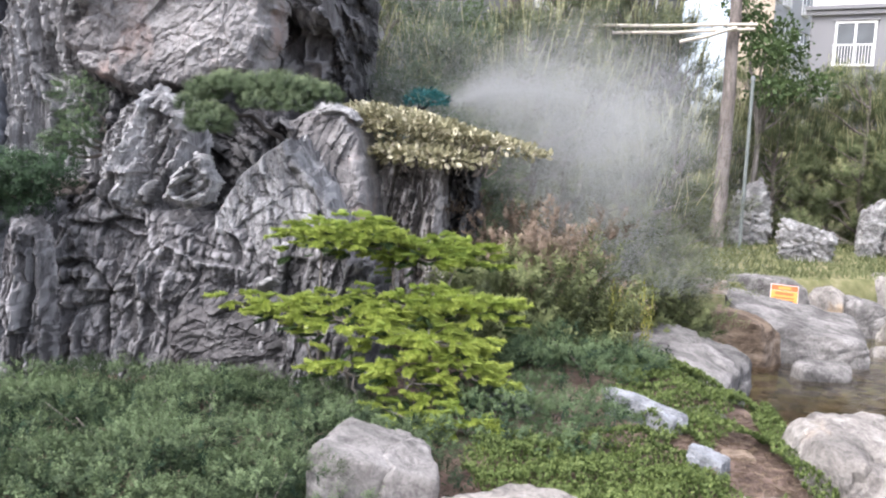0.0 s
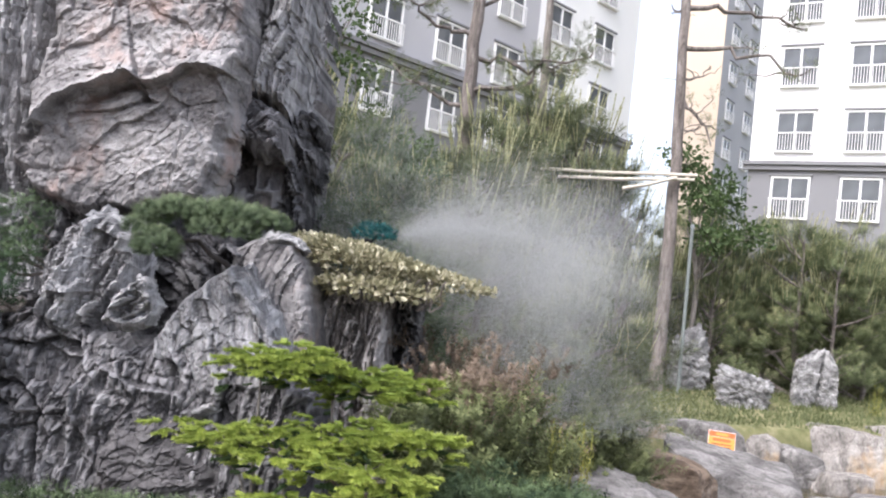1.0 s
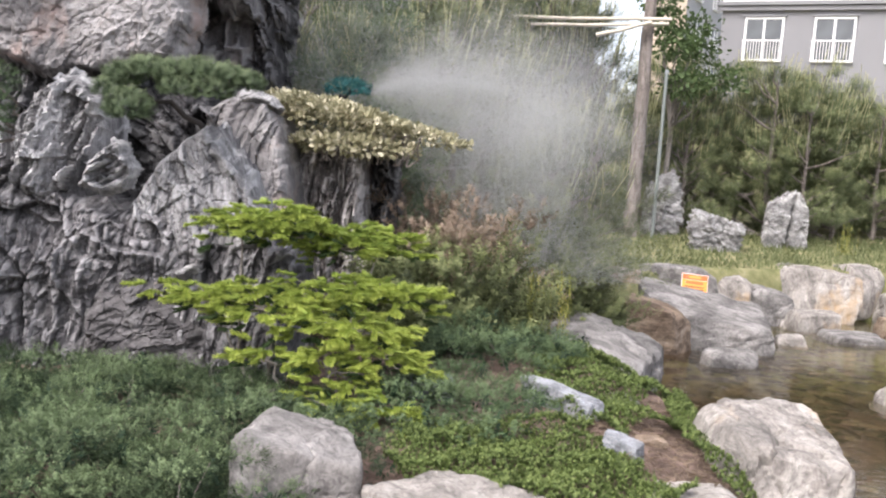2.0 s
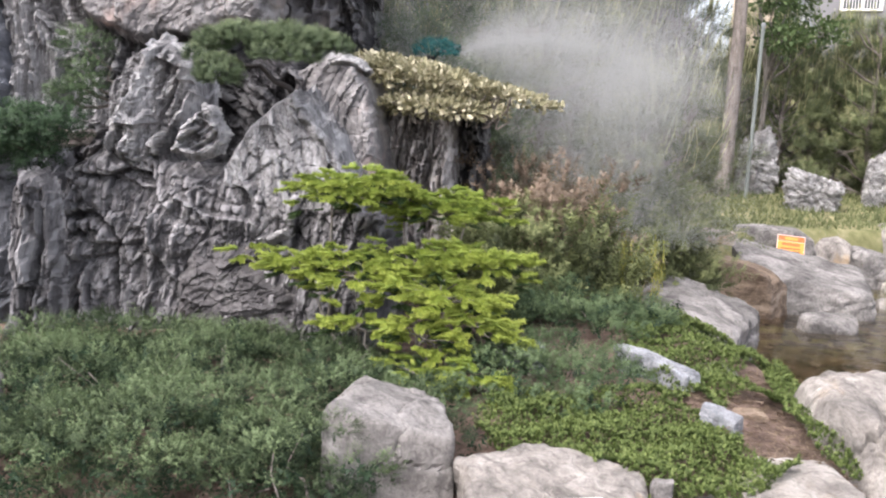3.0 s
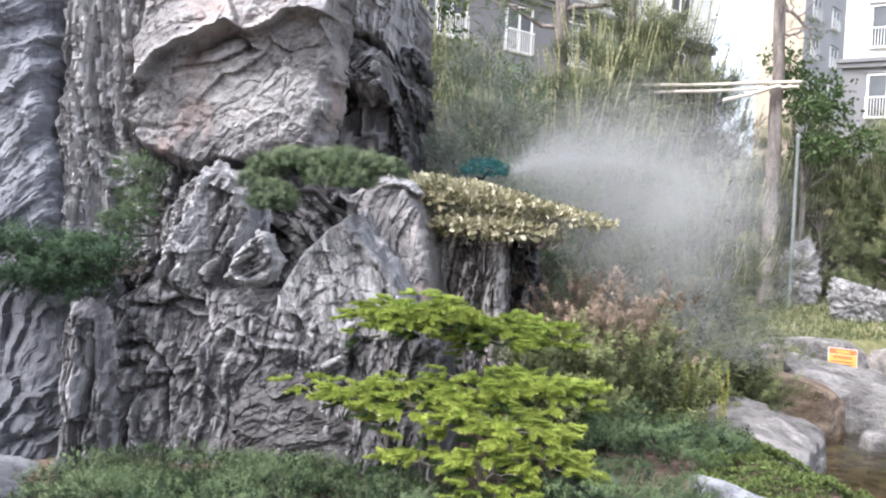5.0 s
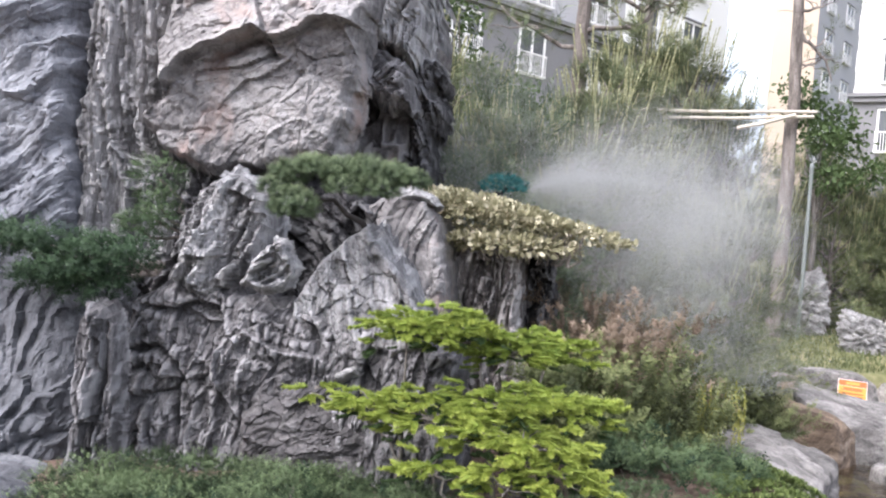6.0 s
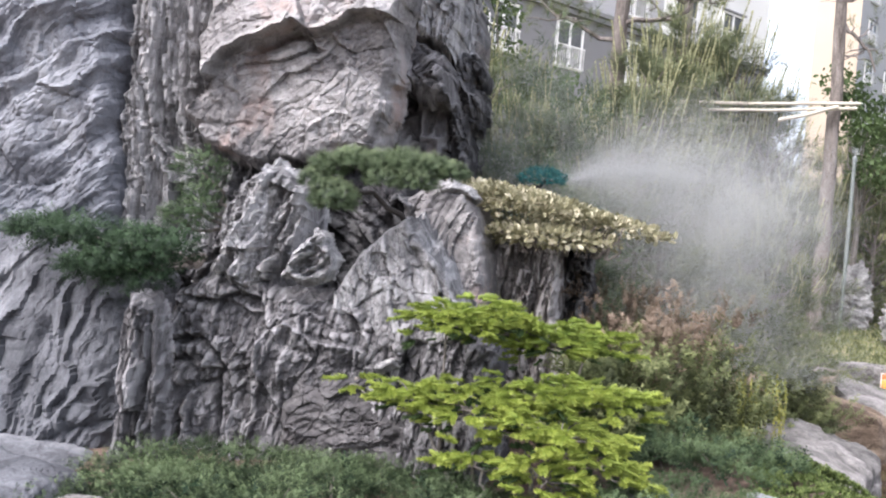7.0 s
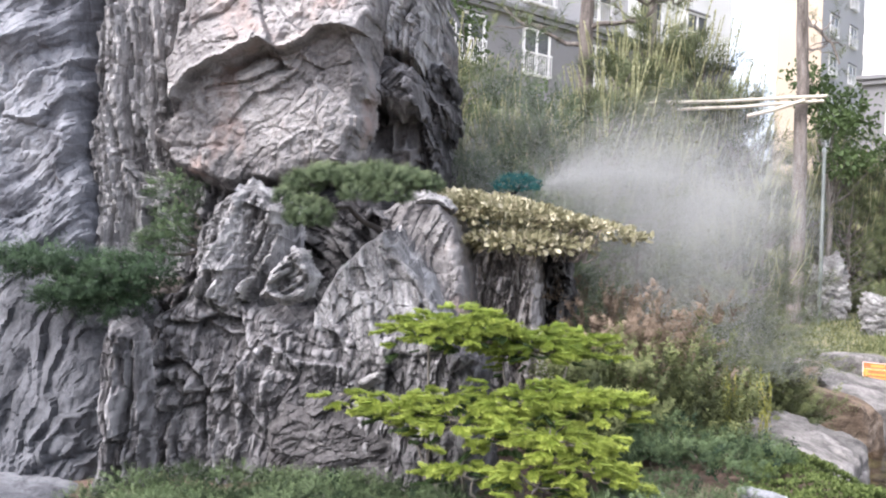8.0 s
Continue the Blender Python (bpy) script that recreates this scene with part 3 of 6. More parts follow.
# Slab behind the gully, coloured dark for the shade under the pine.
crag("recess under the dwarf pine with its shade in the colour", DARK_SHADED_ROCK, [(-2.10, 1.77), (-1.53, 1.85), (-1.32, 1.69), (-1.44, 1.39), (-1.76, 0.95), (-2.07, 0.94)], 6.25, 0.2, 0.5, 19, strata=-40, plates=(0.02, 0.15, 0.6), blocks=(0.03, 0.35, 0.3))
crag("broad furrowed body", GREY_ROCK, [(-2.62, 0.06), (-2.64, 0.84), (-2.53, 1.13), (-2.28, 1.24), (-1.98, 1.23), (-1.80, 1.12), (-1.66, 1.14), (-1.49, 1.14), (-1.07, 1.04), (-0.78, 1.00), (-0.69, 0.19)], 5.72, 0.36, 0.4, 10, lean=0.1, strata=8, step=0.0085, edge=0.09, plates=(0.013, 0.09, 0.35), blocks=(0.032, 0.26, 0.26), pits=(0.007, 0.07, 2.4), swirl=0.06, lump=0.07, fine=0.011,
     strokes=[([(-2.43, 0.83), (-2.34, 0.86), (-2.24, 0.78), (-2.17, 0.69)], 0.035, -0.1, 0), ([(-2.41, 0.57), (-2.40, 0.22)], 0.03, -0.09, 0), ([(-2.20, 0.68), (-2.22, 0.50), (-2.17, 0.24)], 0.03, -0.09, 0), ([(-2.61, 0.66), (-2.40, 0.73)], 0.03, -0.06, 0), ([(-2.39, 0.60), (-2.21, 0.64)], 0.025, -0.07, 0), ([(-2.56, 1.13), (-2.54, 0.91)], 0.08, -0.12, 0), ([(-2.10, 0.99), (-2.13, 0.69), (-2.07, 0.21)], 0.07, 0.07, 1), ([(-1.97, 0.88), (-1.99, 0.58), (-2.01, 0.25)], 0.05, 0.06, -1), ([(-2.41, 1.09), (-2.44, 0.91)], 0.08, 0.07, 0), ([(-1.88, 1.00), (-1.67, 0.89), (-1.45, 0.86)], 0.06, 0.05, -1), ([(-2.16, 1.07), (-1.98, 0.99), (-1.88, 0.92)], 0.05, 0.05, 1)])
crag("smooth dark lower face", DUSK_ROCK, [(-1.86, 0.16), (-1.89, 0.56), (-1.78, 0.74), (-1.55, 0.78), (-1.38, 0.76), (-1.20, 0.60), (-1.07, 0.22)], 5.5, 0.25, 0.3, 25, lean=0.08, strata=60, step=0.009, edge=0.16, plates=(0.006, 0.1, 0.4), blocks=(0.018, 0.3, 0.12), folds=(0.02, 3, 3), pits=(0.012, 0.05, 1.0), lump=0.06, rag=0.05)
crag("jagged small tooth rock", STRATA_ROCK, [(-1.91, 1.24), (-1.85, 1.32), (-1.75, 1.45), (-1.68, 1.44), (-1.63, 1.34), (-1.67, 1.27), (-1.79, 1.21)], 5.36, 0.09, 0.08, 15, skew=0.25, strata=38, step=0.006, edge=0.03, plates=(0.03, 0.035, 0.2), blocks=(0.03, 0.09, 0.5), rag=0.05, lump=0.02)
crag("pointed slab", STRATA_ROCK, [(-1.30, 1.62), (-1.22, 1.51), (-1.09, 1.33), (-0.98, 1.19), (-0.90, 0.98), (-1.08, 0.92), (-1.21, 0.93), (-1.34, 0.87), (-1.42, 0.75), (-1.53, 0.89), (-1.67, 1.03), (-1.67, 1.17), (-1.55, 1.37), (-1.40, 1.54)], 5.75, 0.3, 0.4, 11, lean=0.18, strata=-24, step=0.008, edge=0.045, plates=(0.012, 0.09, 0.3), blocks=(0.02, 0.26, 0.2), pits=(0.012, 0.08, 2.2), swirl=0.06, lump=0.03, rag=0.014,
     strokes=[([(-1.30, 1.61), (-1.18, 1.47), (-1.07, 1.31), (-0.97, 1.18)], 0.12, 0.05, -1), ([(-1.25, 1.41), (-1.07, 1.19)], 0.05, -0.05, 0), ([(-1.51, 1.37), (-1.63, 1.17), (-1.68, 1.00)], 0.1, 0.04, 1), ([(-1.45, 0.75), (-1.37, 0.86), (-1.23, 0.93), (-1.11, 0.91)], 0.1, 0.05, 1)])
crag("white-spattered ledge", LIMED_ROCK, [(-1.38, 0.81), (-1.34, 0.85), (-1.27, 0.87), (-1.26, 0.84), (-1.31, 0.79), (-1.36, 0.78)], 5.36, 0.1, 0.12, 26, strata=60, step=0.008, edge=0.05, plates=(0.012, 0.05, 0.2), blocks=(0.02, 0.12, 0.3), rag=0.02)
crag("smooth leaning slab", PALE_ROCK, [(-1.48, 1.70), (-1.29, 1.82), (-1.06, 1.80), (-0.98, 1.64), (-0.92, 1.41), (-0.88, 1.12), (-0.92, 0.86), (-1.33, 0.84), (-1.46, 1.49)], 6.35, 0.28, 0.4, 12, lean=0.15, strata=16, step=0.009, edge=0.06, plates=(0.008, 0.12, 0.7), blocks=(0.014, 0.35, 0.14), pits=(0.008, 0.04, 1.5), lump=0.05, rag=0.02, strokes=[([(-1.33, 1.56), (-1.11, 1.24), (-0.97, 0.99)], 0.12, 0.04, 1), ([(-1.27, 1.79), (-1.10, 1.77)], 0.05, 0.03, 0)])
crag("white weathered cap", LIMED_ROCK, [(-1.29, 1.77), (-1.25, 1.82), (-1.16, 1.84), (-1.05, 1.80), (-1.02, 1.75), (-1.12, 1.76), (-1.20, 1.74)], 6.17, 0.1, 0.1, 27, strata=70, step=0.008, edge=0.05, plates=(0.01, 0.05, 0.2), blocks=(0.015, 0.12, 0.3), rag=0.02)
crag("stump-like rock", BARK_ROCK, [(-0.96, 1.51), (-0.49, 1.53), (-0.44, 0.90), (-0.36, 0.56), (-0.94, 0.53)], 6.8, 0.3, 0.4, 13, strata=4, step=0.009, edge=0.1, plates=(0.035, 0.07, 0.6), blocks=(0.025, 0.25, 0.3), swirl=0.05, strokes=[([(-0.87, 1.44), (-0.85, 0.95)], 0.05, -0.08, 0), ([(-0.52, 1.49), (-0.48, 0.97)], 0.08, 0.06, -1), ([(-0.64, 1.42), (-0.66, 0.96)], 0.03, -0.05, 0)])
# Hollow side of the stump, its shade put into the dark colour.
crag("dark hollow stump", DARK_SHADED_ROCK, [(-0.51, 1.53), (-0.31, 1.54), (-0.32, 1.36), (-0.27, 1.21), (-0.29, 0.96), (-0.26, 0.53), (-0.47, 0.52)], 7.0, 0.25, 0.3, 14, strata=-6, step=0.01, edge=0.07, plates=(0.045, 0.05, 0.2), blocks=(0.05, 0.14, 0.5), pits=(0.05, 0.08, 2.0), rag=0.05)
crag("white-topped column foot", GREY_ROCK, [(-2.55, 1.10), (-2.46, 1.08), (-2.41, 0.99), (-2.40, 0.69), (-2.36, 0.20), (-2.60, 0.18), (-2.57, 0.52), (-2.58, 0.90)], 5.03, 0.1, 0.06, 16, skew=0.5, strata=-3, step=0.008, edge=0.07, plates=(0.03, 0.055, 0.5), blocks=(0.015, 0.2, 0.25), swirl=0.03, rag=0.02, strokes=[([(-2.46, 1.01), (-2.46, 0.74), (-2.43, 0.36)], 0.025, -0.05, 0)])


def boulder(name, label, at, size, mat, seed, turn=0.0, cat="boulder", group="", top=(0.0, 0.0), wedge=0.09, cuts=9, layer=0.0, grain=0.02, crack=0.035, crisp=22.0, detail=0, kind=""):
    """A quarried garden boulder: a block cut by tilted planes with worn edges, cracked and pitted, on its foot.
    top: how its upper face slopes along x and y; layer: strength of ledges along its beds."""
    w, d, h = size
    r = np.random.RandomState(seed)
    n = detail or (46 if at[1] < 6 and w > 0.3 else 22)
    g = np.tan(np.linspace(-np.pi / 4, np.pi / 4, n))
    ga, gb = [c.ravel() for c in np.meshgrid(g, g)]
    one = np.ones(n * n)
    ray = np.concatenate([np.stack(c, 1) for c in ((one, ga, gb), (-one, -ga, gb), (-ga, one, gb), (ga, -one, gb), (-gb, ga, one), (gb, ga, -one))])
    ray /= np.linalg.norm(ray, axis=1)[:, None]
    planes = [np.array(c, dtype=float) + r.normal(size=3) * wedge for c in ((1, 0, 0), (-1, 0, 0), (0, 1, 0), (0, -1, 0))]
    planes += [np.array((-top[0], -top[1], 1.0)) + r.normal(size=3) * wedge * 0.3, np.array((0, 0, -1.0))]
    dist = [1.0] * 6
    for _ in range(cuts):
        c = r.normal(size=3) * (1, 1, 0.8) + (0, 0, 0.25)
        c /= np.linalg.norm(c)
        planes.append(c)
        dist.append(np.abs(c).sum() * r.uniform(0.74, 0.9))
    planes = np.array(planes)
    planes /= np.linalg.norm(planes, axis=1)[:, None]
    near = np.maximum(ray @ planes.T, 1e-4) / np.array(dist)
    reach = (near ** crisp).sum(1) ** (-1 / crisp)
    v = ray * reach[:, None]
    q = v * (w, d, h) / max(w, h)
    f0 = seed * 7.7
    dd = 0.07 * fbm(q * 1.3 + f0, 3) + grain * 1.6 * fbm(q * 6 + f0, 5)
    seeds = v[r.choice(len(v), 16)]
    warp = v + 0.16 * np.stack([fbm(q * 2.2 + a + f0, 3) for a in (3.1, 41.7, 88.2)], 1)
    far = np.sort(((warp[:, None] - seeds[None]) ** 2).sum(2) ** 0.5, axis=1)
    cell = np.argmin(((warp[:, None] - seeds[None]) ** 2).sum(2), axis=1)
    dd = dd - crack * np.exp(-(far[:, 1] - far[:, 0]) / 0.035) + (r.normal(size=16) * 0.022)[cell]
    if layer:
        bed = q[:, 2] * 5 + 0.8 * fbm(q * 1.5 + f0 + 9, 3) + 0.5 * q[:, 0]
        dd = dd + layer * (np.abs(bed % 1.0 - 0.5) * 2) ** 0.6 + layer * 1.2 * (r.normal(size=64))[(np.floor(bed).astype(int) + 20) % 64] * 0.5 + layer * 0.8 * fbm(q * 3 + f0, 4)
    v = v + ray * dd[:, None]
    lo, hi = v.min(0), v.max(0)
    v = (v - (lo + hi) / 2) / ((hi - lo) / 2) * (w / 2, d / 2, h / 2)
    v[:, 2] += h / 2
    i = np.arange(n * n).reshape(n, n)
    f = np.stack([i[:-1, :-1], i[:-1, 1:], i[1:, 1:], i[1:, :-1]], -1).reshape(-1, 4)
    f = np.concatenate([f + k * n * n for k in range(6)])
    _, first, same = np.unique(np.round(ray * 1e5).astype(int), axis=0, return_index=True, return_inverse=True)
    ob = part(name, mesh_from(name, v[first], same.ravel()[f], smooth=False), mat)
    ob.matrix_basis = pose(*at, 0, 0, turn)
    return tagged(ob, label, cat, group, kind)


EDGE = "boulders edging the pond"
boulder("boulder", "grey upright boulder half buried in juniper", (-0.44, 3.64, -0.1), (0.5, 0.46, 0.63), GREY_STONE, 21, 10, top=(-0.12, 0.1), cuts=3, crisp=30, grain=0.012)
boulder("boulder", "cream flat-topped boulder carrying a warning sign", (0.18, 3.46, -0.15), (0.74, 0.6, 0.53), EDGE_STONE, 22, 8, group=EDGE, top=(-0.05, 0.15), cuts=12, crisp=14)
boulder("boulder", "white and grey speckled boulder by the path", (0.97, 3.66, -0.28), (0.76, 0.66, 0.6), EDGE_STONE, 63, -6, group=EDGE, top=(0.06, 0.12), cuts=5)
boulder("boulder", "large cream and ochre boulder at the water", (1.54, 4.36, -0.4), (0.72, 0.86, 0.94), EDGE_STONE, 64, -14, group=EDGE, top=(-0.15, 0.1), cuts=8, crack=0.05)
boulder("boulder", "low rounded grey boulder at the pond bank", (1.16, 7.2, -0.3), (1.0, 1.4, 0.76), GREY_STONE, 25, -24, group=EDGE, top=(-0.42, 0.0), cuts=10, crisp=12, detail=40)
boulder("boulder", "brown wedge-shaped boulder at the water", (2.2, 9.75, -0.45), (0.78, 0.7, 0.8), BROWN_STONE, 26, -10, group=EDGE, top=(-0.5, 0.0), cuts=3, wedge=0.2)
boulder("boulder", "broad flat grey slab boulder above the water", (2.85, 10.45, -0.45), (1.4, 1.25, 0.88), GREY_STONE, 27, -8, group=EDGE, top=(-0.35, 0.25), cuts=3)
boulder("boulder", "low stone half under the water", (2.75, 9.2, -0.42), (0.58, 0.35, 0.42), GREY_STONE, 28, 10, group=EDGE, cuts=8)
boulder("boulder", "brown grey boulder behind a warning sign", (2.9, 12.1, 0.08), (1.0, 0.6, 0.42), GREY_STONE, 29, 0, group=EDGE, cuts=5)
boulder("boulder", "white tilted boulder by the sign", (3.68, 12.25, -0.1), (0.42, 0.5, 0.5), EDGE_STONE, 30, -25, group=EDGE, top=(-0.5, 0.0), cuts=4)
boulder("boulder", "pointed grey boulder above the waterline", (4.12, 12.3, -0.2), (0.55, 0.5, 0.5), GREY_STONE, 31, 15, group=EDGE, top=(-0.3, 0.1), cuts=6)
boulder("boulder", "large pale grey boulder on the bank", (4.95, 13.2, -0.25), (1.15, 0.8, 0.78), EDGE_STONE, 32, -6, group=EDGE, top=(-0.12, 0.0), cuts=8)
boulder("boulder", "round pale boulder on the bank", (5.68, 13.5, -0.2), (0.62, 0.6, 0.78), EDGE_STONE, 33, 30, group=EDGE, cuts=12, crisp=10)
boulder("boulder", "flat pale stone at the waterline", (4.53, 11.95, -0.35), (0.66, 0.45, 0.44), EDGE_STONE, 34, 5, group=EDGE, cuts=6)
boulder("boulder", "thin flat stepping slab at the waterline", (4.75, 11.35, -0.42), (0.72, 0.6, 0.36), GREY_STONE, 35, -5, group=EDGE, cuts=5)
boulder("boulder", "small cream stone in the water", (3.86, 10.75, -0.36), (0.34, 0.28, 0.32), EDGE_STONE, 36, 0, group=EDGE, cuts=8)
boulder("boulder", "cream block-shaped boulder on the bank", (6.15, 13.1, -0.2), (0.8, 0.6, 0.5), EDGE_STONE, 37, 0, group=EDGE, cuts=4)
boulder("boulder", "ochre block boulder at the waterline", (5.7, 12.1, -0.4), (0.8, 0.5, 0.46), BROWN_STONE, 38, 4, group=EDGE, cuts=5)
boulder("boulder", "cream angular stone standing in the shallows", (4.95, 10.1, -0.45), (0.62, 0.42, 0.54), EDGE_STONE, 48, 12, group=EDGE, cuts=5)
boulder("boulder", "cream rounded stone standing in the pond", (3.85, 8.05, -0.5), (0.5, 0.4, 0.5), EDGE_STONE, 39, 10, group=EDGE, cuts=12, crisp=9)
boulder("flat_stone", "white flat stone lying in the turf", (1.95, 10.4, 0.42), (0.36, 0.3, 0.14), EDGE_STONE, 40, 0, "stone", cuts=6)
boulder("boulder", "bluish grey rock at the foot of the cliff", (-2.95, 4.7, -0.21), (1.25, 0.85, 0.52), RIB_ROCK, 47, 10, top=(-0.1, 0.3), crisp=12)
boulder("boulder", "low bluish rock below the cliff", (-2.85, 4.2, -0.06), (1.0, 0.7, 0.5), RIB_ROCK, 49, -8, top=(-0.2, 0.2), crisp=12)
boulder("stone", "small pale stone among juniper tufts", (-2.2, 3.95, 0.2), (0.24, 0.2, 0.16), GREY_STONE, 50, 20, "stone", cuts=6)
boulder("stone", "long bluish white stone in the ground cover", (0.66, 4.78, 0.3), (0.44, 0.13, 0.2), WHITE_STONE, 41, -42, "stone", top=(-0.35, 0.0), cuts=6, detail=24)
boulder("stone", "small bluish white stone in the soil", (0.86, 4.22, 0.27), (0.18, 0.11, 0.15), WHITE_STONE, 42, -32, "stone", top=(-0.25, 0.0), cuts=6)
boulder("stone", "flat pale stone in the ground cover", (0.98, 5.0, 0.33), (0.22, 0.16, 0.08), GREY_STONE, 43, 5, "stone")
boulder("stone", "dark grey stone in the shade of the fir", (0.02, 4.85, 0.25), (0.3, 0.25, 0.24), BLUE_ROCK, 44, 0, "stone")
boulder("stone", "small pale stone beside the sign boulder", (0.53, 3.5, 0.22), (0.08, 0.07, 0.12), GREY_STONE, 45, 0, "stone")
boulder("stone", "pinkish stone on bare soil", (1.02, 4.42, 0.28), (0.16, 0.12, 0.08), BROWN_STONE, 46, 0, "stone")
boulder("garden_rock", "tall pale eroded ornamental rock by a pine", (3.42, 15.6, 0.52), (0.68, 0.5, 1.16), GARDEN_STONE, 51, 0, "ornamental rock", "ornamental rocks", layer=0.05, grain=0.15, crack=0.14, cuts=14, top=(0.6, 0.0), detail=34)
boulder("garden_rock", "low layered white ornamental rock on turf", (3.95, 14.4, 0.48), (0.88, 0.5, 0.66), GARDEN_STONE, 52, 0, "ornamental rock", "ornamental rocks", layer=0.06, grain=0.15, crack=0.12, cuts=12, top=(-0.5, 0.0), detail=34)
boulder("garden_rock", "split grey ornamental rock in two halves", (5.05, 15.2, 0.5), (0.4, 0.45, 1.0), GARDEN_STONE, 53, 0, "ornamental rock", "ornamental rocks", layer=0.03, grain=0.12, crack=0.1, cuts=8, top=(0.3, 0.0), detail=34)
boulder("garden_rock", "grey half of a split ornamental rock", (5.37, 15.2, 0.45), (0.32, 0.45, 1.02), GARDEN_STONE, 54, 0, "ornamental rock", "ornamental rocks", layer=0.03, grain=0.12, crack=0.1, cuts=8, top=(-0.6, 0.0), detail=34)

# pebbles on the pond bed
rr = np.random.RandomState(77)
ico = bmesh.new()
bmesh.ops.create_icosphere(ico, subdivisions=1, radius=1.0)
PV = np.array([v.co for v in ico.verts])
PF = np.array([[v.index for v in f.verts] for f in ico.faces])
ico.free()


def stamped(tv, tf, pos, xa, ya, za, scale):
    """Copies of a small form at many places: axes and scale for each."""
    n, k = len(pos), len(tv)
    s = np.asarray(scale).reshape(n, 1, -1)
    t = tv[None] * s
    v = pos[:, None] + t[..., :1] * xa[:, None] + t[..., 1:2] * ya[:, None] + t[..., 2:] * za[:, None]
    f = tf[None] + (np.arange(n) * k)[:, None, None]
    return v.reshape(-1, 3), f.reshape(-1, tf.shape[1])


def frames(z, rng, spin=None):
    """Axes for each direction z, turned about it by chance."""
    z = z / (np.linalg.norm(z, axis=1)[:, None] + 1e-9)
    ref = rng.normal(size=z.shape) if spin is None else np.repeat(np.array(spin, dtype=float)[None], len(z), 0)
    x = np.cross(ref, z)
    x /= np.linalg.norm(x, axis=1)[:, None] + 1e-9
    return x, np.cross(z, x), z


N = 2600
px = rr.uniform(1.7, 7.5, N)
py = rr.uniform(3.5, 11.2, N)
keep = px > pond_edge(py) + 0.15
px, py = px[keep], py[keep]
pos = np.column_stack([px, py, land(px, py) + 0.01])
up = np.column_stack([rr.normal(size=(len(px), 2)) * 0.2, np.ones(len(px))])
sc = rr.uniform(0.03, 0.1, (len(px), 1)) * np.column_stack([rr.uniform(0.7, 1.3, (len(px), 2)), rr.uniform(0.35, 0.7, len(px))])
v, f = stamped(PV, PF, pos, *frames(up, rr), sc)
PEBBLE, n, l, p = material("pebbles", 0.6, 0.4)
geo = n.new("ShaderNodeNewGeometry")
l.new(ramp(n, l, geo.outputs["Random Per Island"], [(0.0, (0.03, 0.022, 0.014)), (0.75, (0.07, 0.05, 0.03)), (1.0, (0.2, 0.16, 0.11))]), p.inputs["Base Color"])
pebbles = part("pebbles", mesh_from("pebbles", v, f), PEBBLE)
tagged(pebbles, "brown and pale pebbles on the pond bed", "pebbles", kind="stuff")

# ---------------------------------------------------------------- foliage forms


def needle_form(count, length, width, spread, start=0.1, droop=0.0, seed=0, tip=0.5):
    """A shoot along z, one unit long: thin blades set round it, with the share of new growth at each corner."""
    r = np.random.RandomState(seed)
    s = np.linspace(start, 1.0, count)
    a = r.uniform(0, 2 * np.pi, count)
    out = np.stack([np.cos(a), np.sin(a), np.zeros(count)], 1)
    base = np.stack([np.zeros(count), np.zeros(count), s], 1)
    d = out * spread + np.array((0, 0, 1.0)) * (1 - spread * 0.6)
    d /= np.linalg.norm(d, axis=1)[:, None]
    ln = length * r.uniform(0.75, 1.15, count)[:, None]
    end = base + d * ln
    end[:, 2] -= droop
    across = np.cross(d, out + 0.01)
    across /= np.linalg.norm(across, axis=1)[:, None] + 1e-9
    low = base + d * ln * 0.12
    v = np.stack([low + across * width, end, low - across * width], 1).reshape(-1, 3)
    f = np.arange(count * 3).reshape(-1, 3)
    t = np.clip(np.repeat(s, 3) - 1 + tip, 0, 1) / max(tip, 0.01)
    return v, f, t


def leaf_form(seed=0):
    """One oval leaf, slightly folded, one unit long."""
    v = np.array([(0, 0, 0), (0.28, 0.07, 0.35), (0.24, 0.07, 0.75), (0, 0, 1.0), (-0.24, 0.07, 0.75), (-0.28, 0.07, 0.35), (0, -0.03, 0.5)])
    f = np.array([(0, 1, 6), (1, 2, 6), (2, 3, 6), (3, 4, 6), (4, 5, 6), (5, 0, 6)])
    return v, f, np.zeros(7)


def spray_form(branches, each, blade, width, seed=0, spread=0.6, flat=0.35):
    """A feathery sprig: a short stem with side twigs, each set with small blades."""
    r = np.random.RandomState(seed)
    vs, fs, ts, k = [], [], [], 0
    for b in range(branches):
        s = 0.15 + 0.75 * b / max(1, branches - 1)
        a = r.uniform(0, 2 * np.pi)
        d = np.array((math.cos(a) * spread, math.sin(a) * spread * flat, r.uniform(0.55, 0.9)))
        if b == branches - 1:
            d = np.array((0, 0, 1.0))
        d /= np.linalg.norm(d)
        ln = (0.62 - 0.3 * s) * r.uniform(0.8, 1.2)
        v, f, t = needle_form(each, blade, width, 0.75, 0.05, seed=seed * 31 + b)
        x, y, z = frames(d[None], r)
        w, q = stamped(v * (1, 1, ln), f, np.array([(0, 0, s)]), x, y, z, [[1, 1, 1]])
        vs.append(w)
        fs.append(q + k)
        ts.append(0.5 + 0.5 * t)
        k += len(w)
    return np.concatenate(vs), np.concatenate(fs), np.concatenate(ts)


